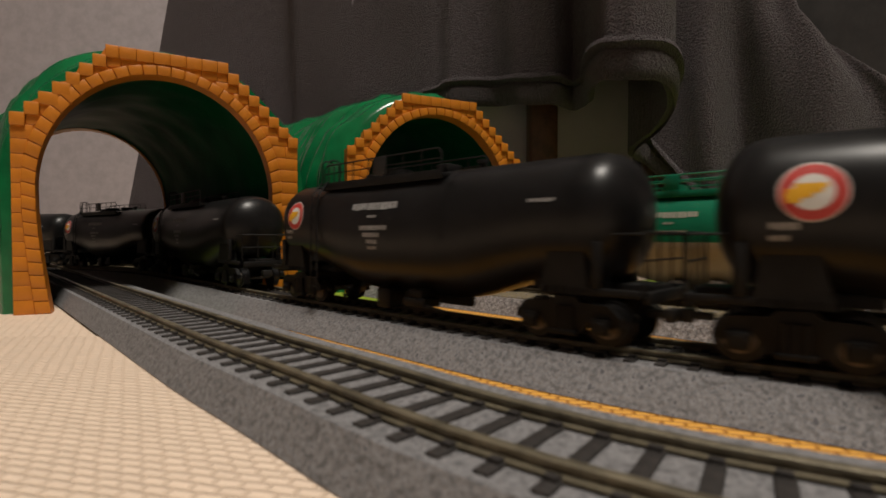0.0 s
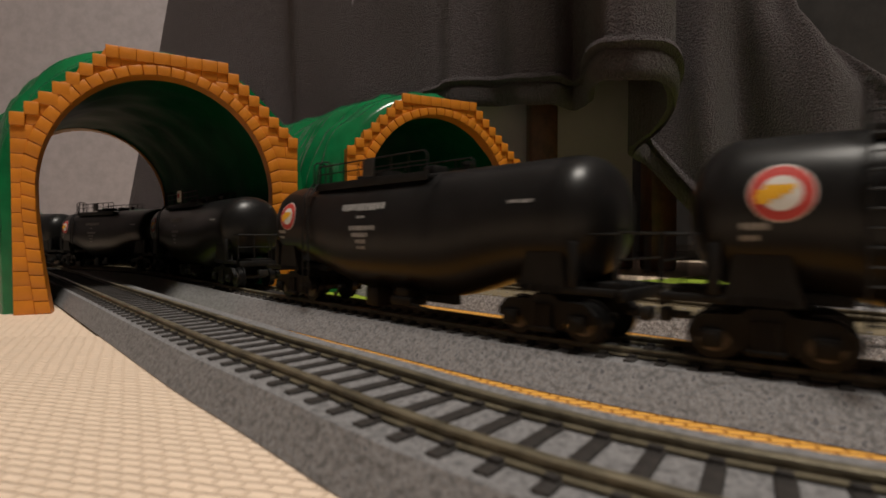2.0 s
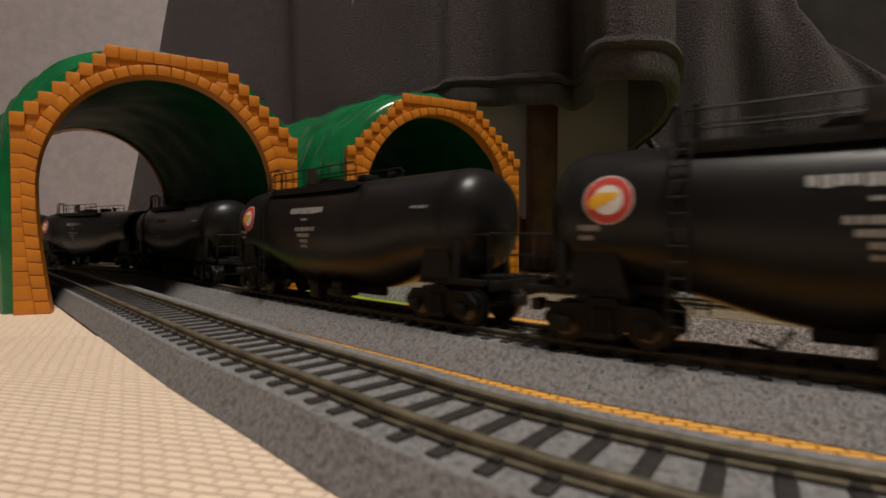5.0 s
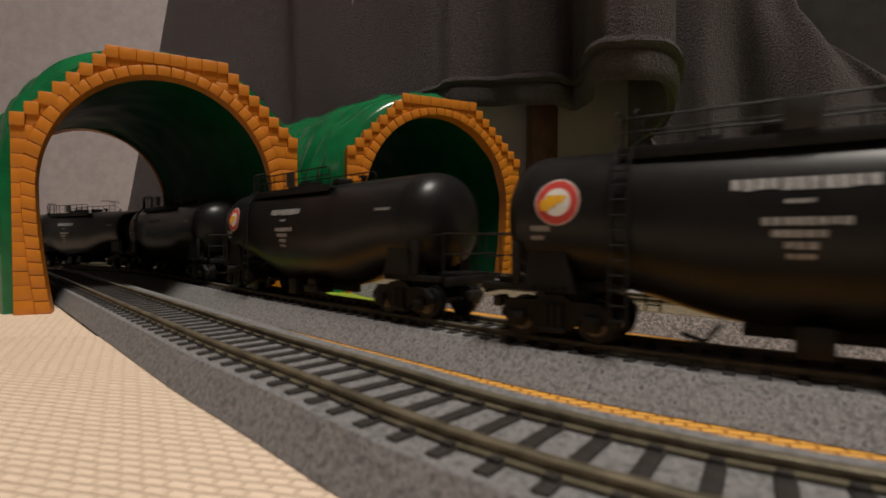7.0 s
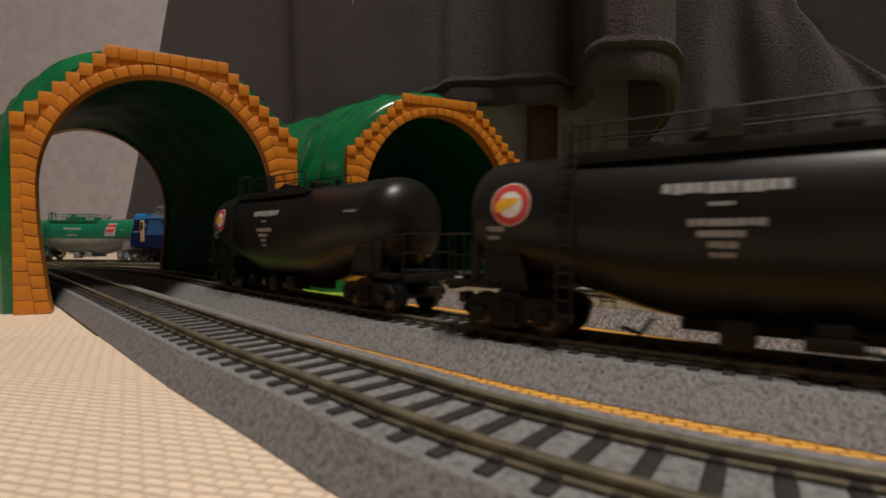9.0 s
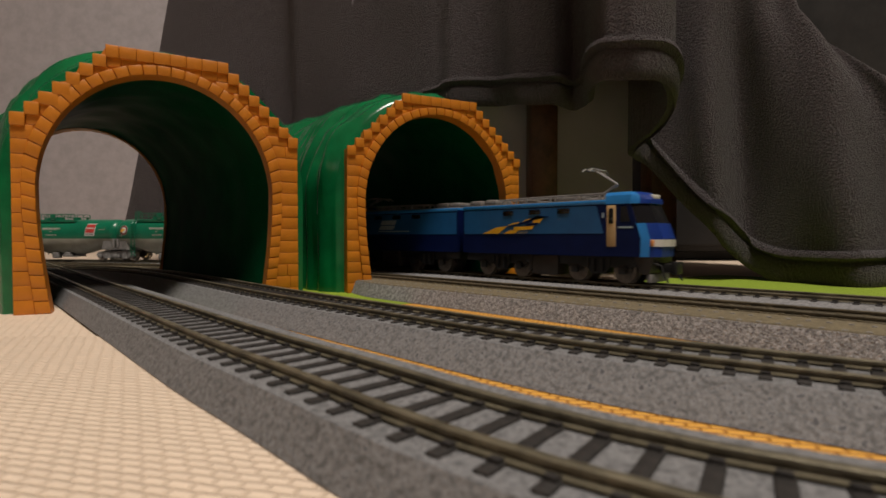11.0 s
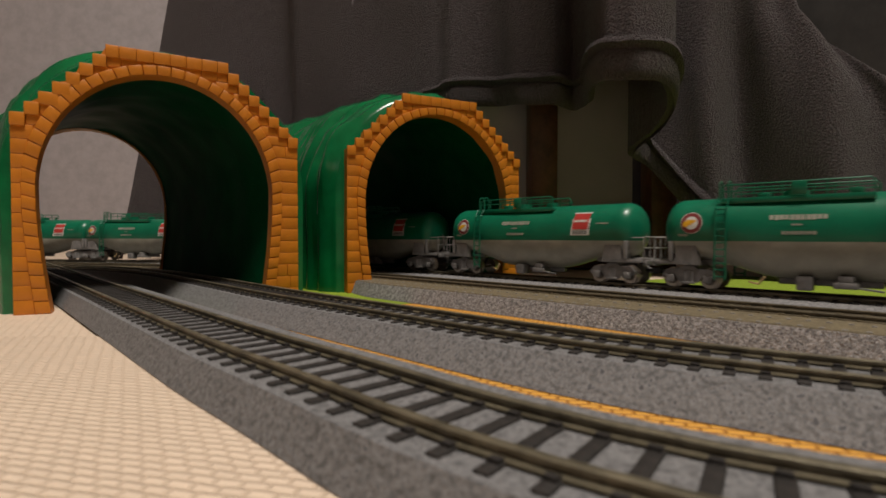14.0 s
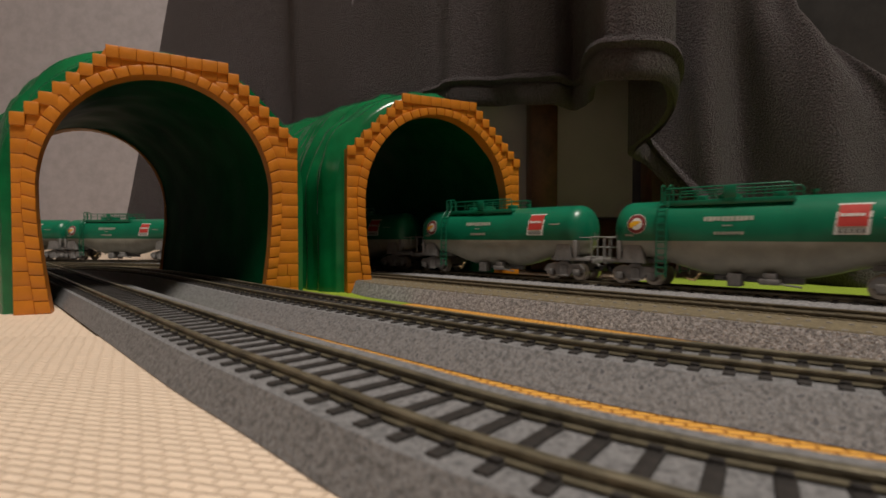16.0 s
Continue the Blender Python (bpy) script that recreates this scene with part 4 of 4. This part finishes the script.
    prism(bm, side([(33.4, 15.6), (39.4, 15.6), (38.8, 11.4), (38.0, 9.8), (35.4, 10.2), (34.4, 12.4)]), -8.4, 8.4)
    part("skirt", bm, M_SKIRT, root, "brownish black end skirt")
    part("rail_guard", boxes((*sorted((c * 37.2, c * 38.6)), -7.6, 7.6, 7.2, 10.0), bevel=0.3), M_GREY, root, "grey rail guard")
    for y in (-6, 6):
        bm = bmesh.new()
        tube(bm, [(c * 39.0, y, 13.6), (c * 41.6, y, 12.8), (c * 42.2, y, 9.6), (c * 43.6, y, 7.6)], 0.3)
        part("brake_hose", bm, M_BLACKM, root)
    part("coupler", boxes((*sorted((c * 39.0, c * 44.0)), -1.5, 1.5, 10.6, 13.4), (*sorted((c * 43.0, c * 45.0)), -2.4, 2.4, 10.0, 14.0), bevel=0.3), M_BLACKM, root)
    wheel_me = wheelset(M_WHEEL)

    def loco_side(sgn):
        fb = bmesh.new()
        prism(fb, [(-12.5, 12.6), (-10, 14.6), (10, 14.6), (12.5, 12.6), (11.4, 11.4), (4.4, 11.8), (2.6, 9.6), (-2.6, 9.6), (-4.4, 11.8), (-11.4, 11.4)], *sorted((sgn * 6.6, sgn * 7.4)))
        for x in (-8.8, 8.8):
            box(fb, x - 1.3, x + 1.3, *sorted((sgn * 7.3, sgn * 8.2)), 9.6, 12.4, bevel=0.25)
        for x in (-1.6, 1.6):
            tube(fb, [(x, sgn * 7.8, 10.0), (x, sgn * 7.8, 14.4)], 0.6, 8)
        box(fb, -4.4, -3.4, *sorted((sgn * 7.2, sgn * 7.9)), 11.4, 15.0)
        box(fb, 3.4, 4.4, *sorted((sgn * 7.2, sgn * 7.9)), 11.4, 15.0)
        return mesh_of("side_frame", fb, M_BLACKM, 30)

    near_me, far_me = loco_side(-1), loco_side(1)
    frame_me = mesh_of("bogie", boxes((-2.0, 2.0, -6.4, 6.4, 9.4, 13.8), bevel=0.2), M_BLACKM, 30)
    for x in (-21.6, 20.4):
        bogie = share("bogie", frame_me, root, (c * x, 0, 0))
        share("side_frame", near_me, bogie)
        share("side_frame", far_me, bogie)
        for dx in (-8.7, 8.7):
            w = share("wheelset", wheel_me, bogie, (dx, 0, 10.5))
            w.scale = (1.4, 1.0, 1.4)
    return root


# ---- putting it together ----
room()
mat_patch("lime_mat", [(-270, 52), (-145, 52), (-114, 150), (500, 150), (500, 320), (-95, 320), (-120, 212), (-270, 212)], 0.42, M_LIME, "lime green woven play mat")
mat_patch("orange_mat", [(-148, 40), (62, 40), (62, 149.5), (-113.6, 149.5)], 0.42, M_ORANGE_MAT, "orange woven play mat")
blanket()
table()
cabinet()
M_EMBLEM = [M_WHITE, M_RED, M_YELLOW]
BLACK = tank_wagon([M_BLACK], M_BLACKG, M_BLACKG, M_EMBLEM, "glossy black model tank wagon with a red and white emblem", False, M_WHEELD, 1.045)
GREEN = tank_wagon([M_TANKG, M_TANKW], M_GREY, M_TANKG, [M_WHITE, material("maroon_print", (0.20, 0.03, 0.03), 0.5, vary=0.1, scale=900), M_YELLOW],
                   "green and pale grey model tank wagon with a red board", True, M_TYRE, 1.0)
blacks = [BLACK] + [copy_thing(BLACK, Matrix()) for _ in range(11)]
greens = [GREEN] + [copy_thing(GREEN, Matrix()) for _ in range(10)]
others = [copy_thing(GREEN, Matrix()) for _ in range(4)]
for ob in others:
    tagged(ob, group="green tank wagons of the other train")
plate = part("warning_plate", boxes((-8.0, -4.4, -7.6, -7.2, 33.8, 37.8), bevel=0.1), M_WHITE, blacks[6], "small white warning plate on the railing")
part("plate_mark", boxes((-7.0, -5.4, -7.75, -7.55, 35.2, 36.8)), M_RED, plate)
LOCO = [loco_half(1), loco_half(-1)]
TRACKS = [
    track(0, "grey ballasted model track with dark sleepers", M_SLEEPER, M_BALLAST, (11.0, 8.9, 10.7, 12.4), 4.4, 1.5),
    track(1, "grey ballasted model track with dark sleepers under the black train", M_SLEEPER, M_BALLAST, (13.2, 8.9, 8.9, 11.0), 3.85, 0.9),
    track(2, "pale ballasted model track with brown sleepers", M_SLEEPER_B, M_BALLAST_L, (22.5, 20.1, 18.3, 18.3)),
    track(3, "pale ballasted model track under the green train", M_SLEEPER, M_BALLAST_L, (18.3, 18.3, 8.9, 13.0)),
]
tunnel((-88.0, 168.6), 0.53, (-168, 245), 0.43, "green toy tunnel with orange brick portals over two tracks", 3, 0.035, -1.7)
tunnel((-3.0, 220.6), 0.47, (-80, 296), 0.42, "green toy tunnel with orange brick portals beside the blanket", 11, 0.05)


# the black train: how far a wagon has come so many seconds after it passes the second tunnel's foot
RUN = [(-1.03, -195.2), (-0.53, -138.2), (-0.37, -118.7), (-0.18, -97.2), (0.0, -77.3), (0.2, -58.2), (0.42, -35.7), (0.655, -12.8), (0.875, 5.0), (0.94, 13.0), (1.04, 22.5), (1.1, 27.5)]
# the train starts a little faster: seconds, and seconds at its steady pace
PACE = [(-1.0, -1.1), (0.0, 0.0), (0.975, 1.046), (2.03, 2.09), (3.08, 3.14), (4.18, 4.18), (16.0, 16.0)]
# the green train: small corrections of its steady run along the track
DRIFT = [(-480, 6.5), (-435, 2.5), (-394, -3.0), (-353, -5.0), (-300, -4.0), (-200, -3.5), (-155, -2.0), (-112, 2.0), (-70, 2.5), (-38, 3.5), (11, 1.0), (60, 0.0)]


def between(table, t):
    for (a, u), (b, v) in zip(table, table[1:]):
        if a <= t <= b:
            return u + (v - u) * (t - a) / (b - a)
    return table[0][1] if t < table[0][0] else table[-1][1]


def run(t):
    """The black wagon's place along its track."""
    return between(RUN, t) + 93.0 * min(0.0, t - RUN[0][0]) + 95.0 * max(0.0, t - RUN[-1][0])


def vehicle_rows(segs, where, base, z=0.0):
    rows = []
    for i in range(0, 129):
        t = i * 0.125
        d = where(t)
        a, b = at_path(segs, d - base), at_path(segs, d + base)
        rows.append((t, pose((a[0] + b[0]) / 2 * U, (a[1] + b[1]) / 2 * U, z * U, 0, 0, math.degrees(math.atan2(b[1] - a[1], b[0] - a[0])))))
    return rows


def motions():
    """The black train runs out on the second track, the blue locomotive brings the green train on the fourth, another green train leaves on the third."""
    def green(place):
        return lambda t: place + 82.0 * t + between(DRIFT, place + 82.0 * t)

    for i, ob in enumerate(blacks):
        walk(ob, vehicle_rows(PATHS[1], lambda t: run(between(PACE, t) - 1.046 * (9 - i)), 36.0, -0.29))
    for i, ob in enumerate(greens):
        walk(ob, vehicle_rows(PATHS[3], green(14.3 - 82.0 * 14.5 - 90.6 * i), 31.6))
    for i, ob in enumerate(others):
        walk(ob, vehicle_rows(PATHS[2], lambda t: -43.0 - 91.5 * i - 100.0 * t, 31.6))
    for ob, off in zip(LOCO, (39.5, -41.5)):
        walk(ob, vehicle_rows(PATHS[3], green(-26 - 82.0 * 12.5 + off), 22.0))


motions()
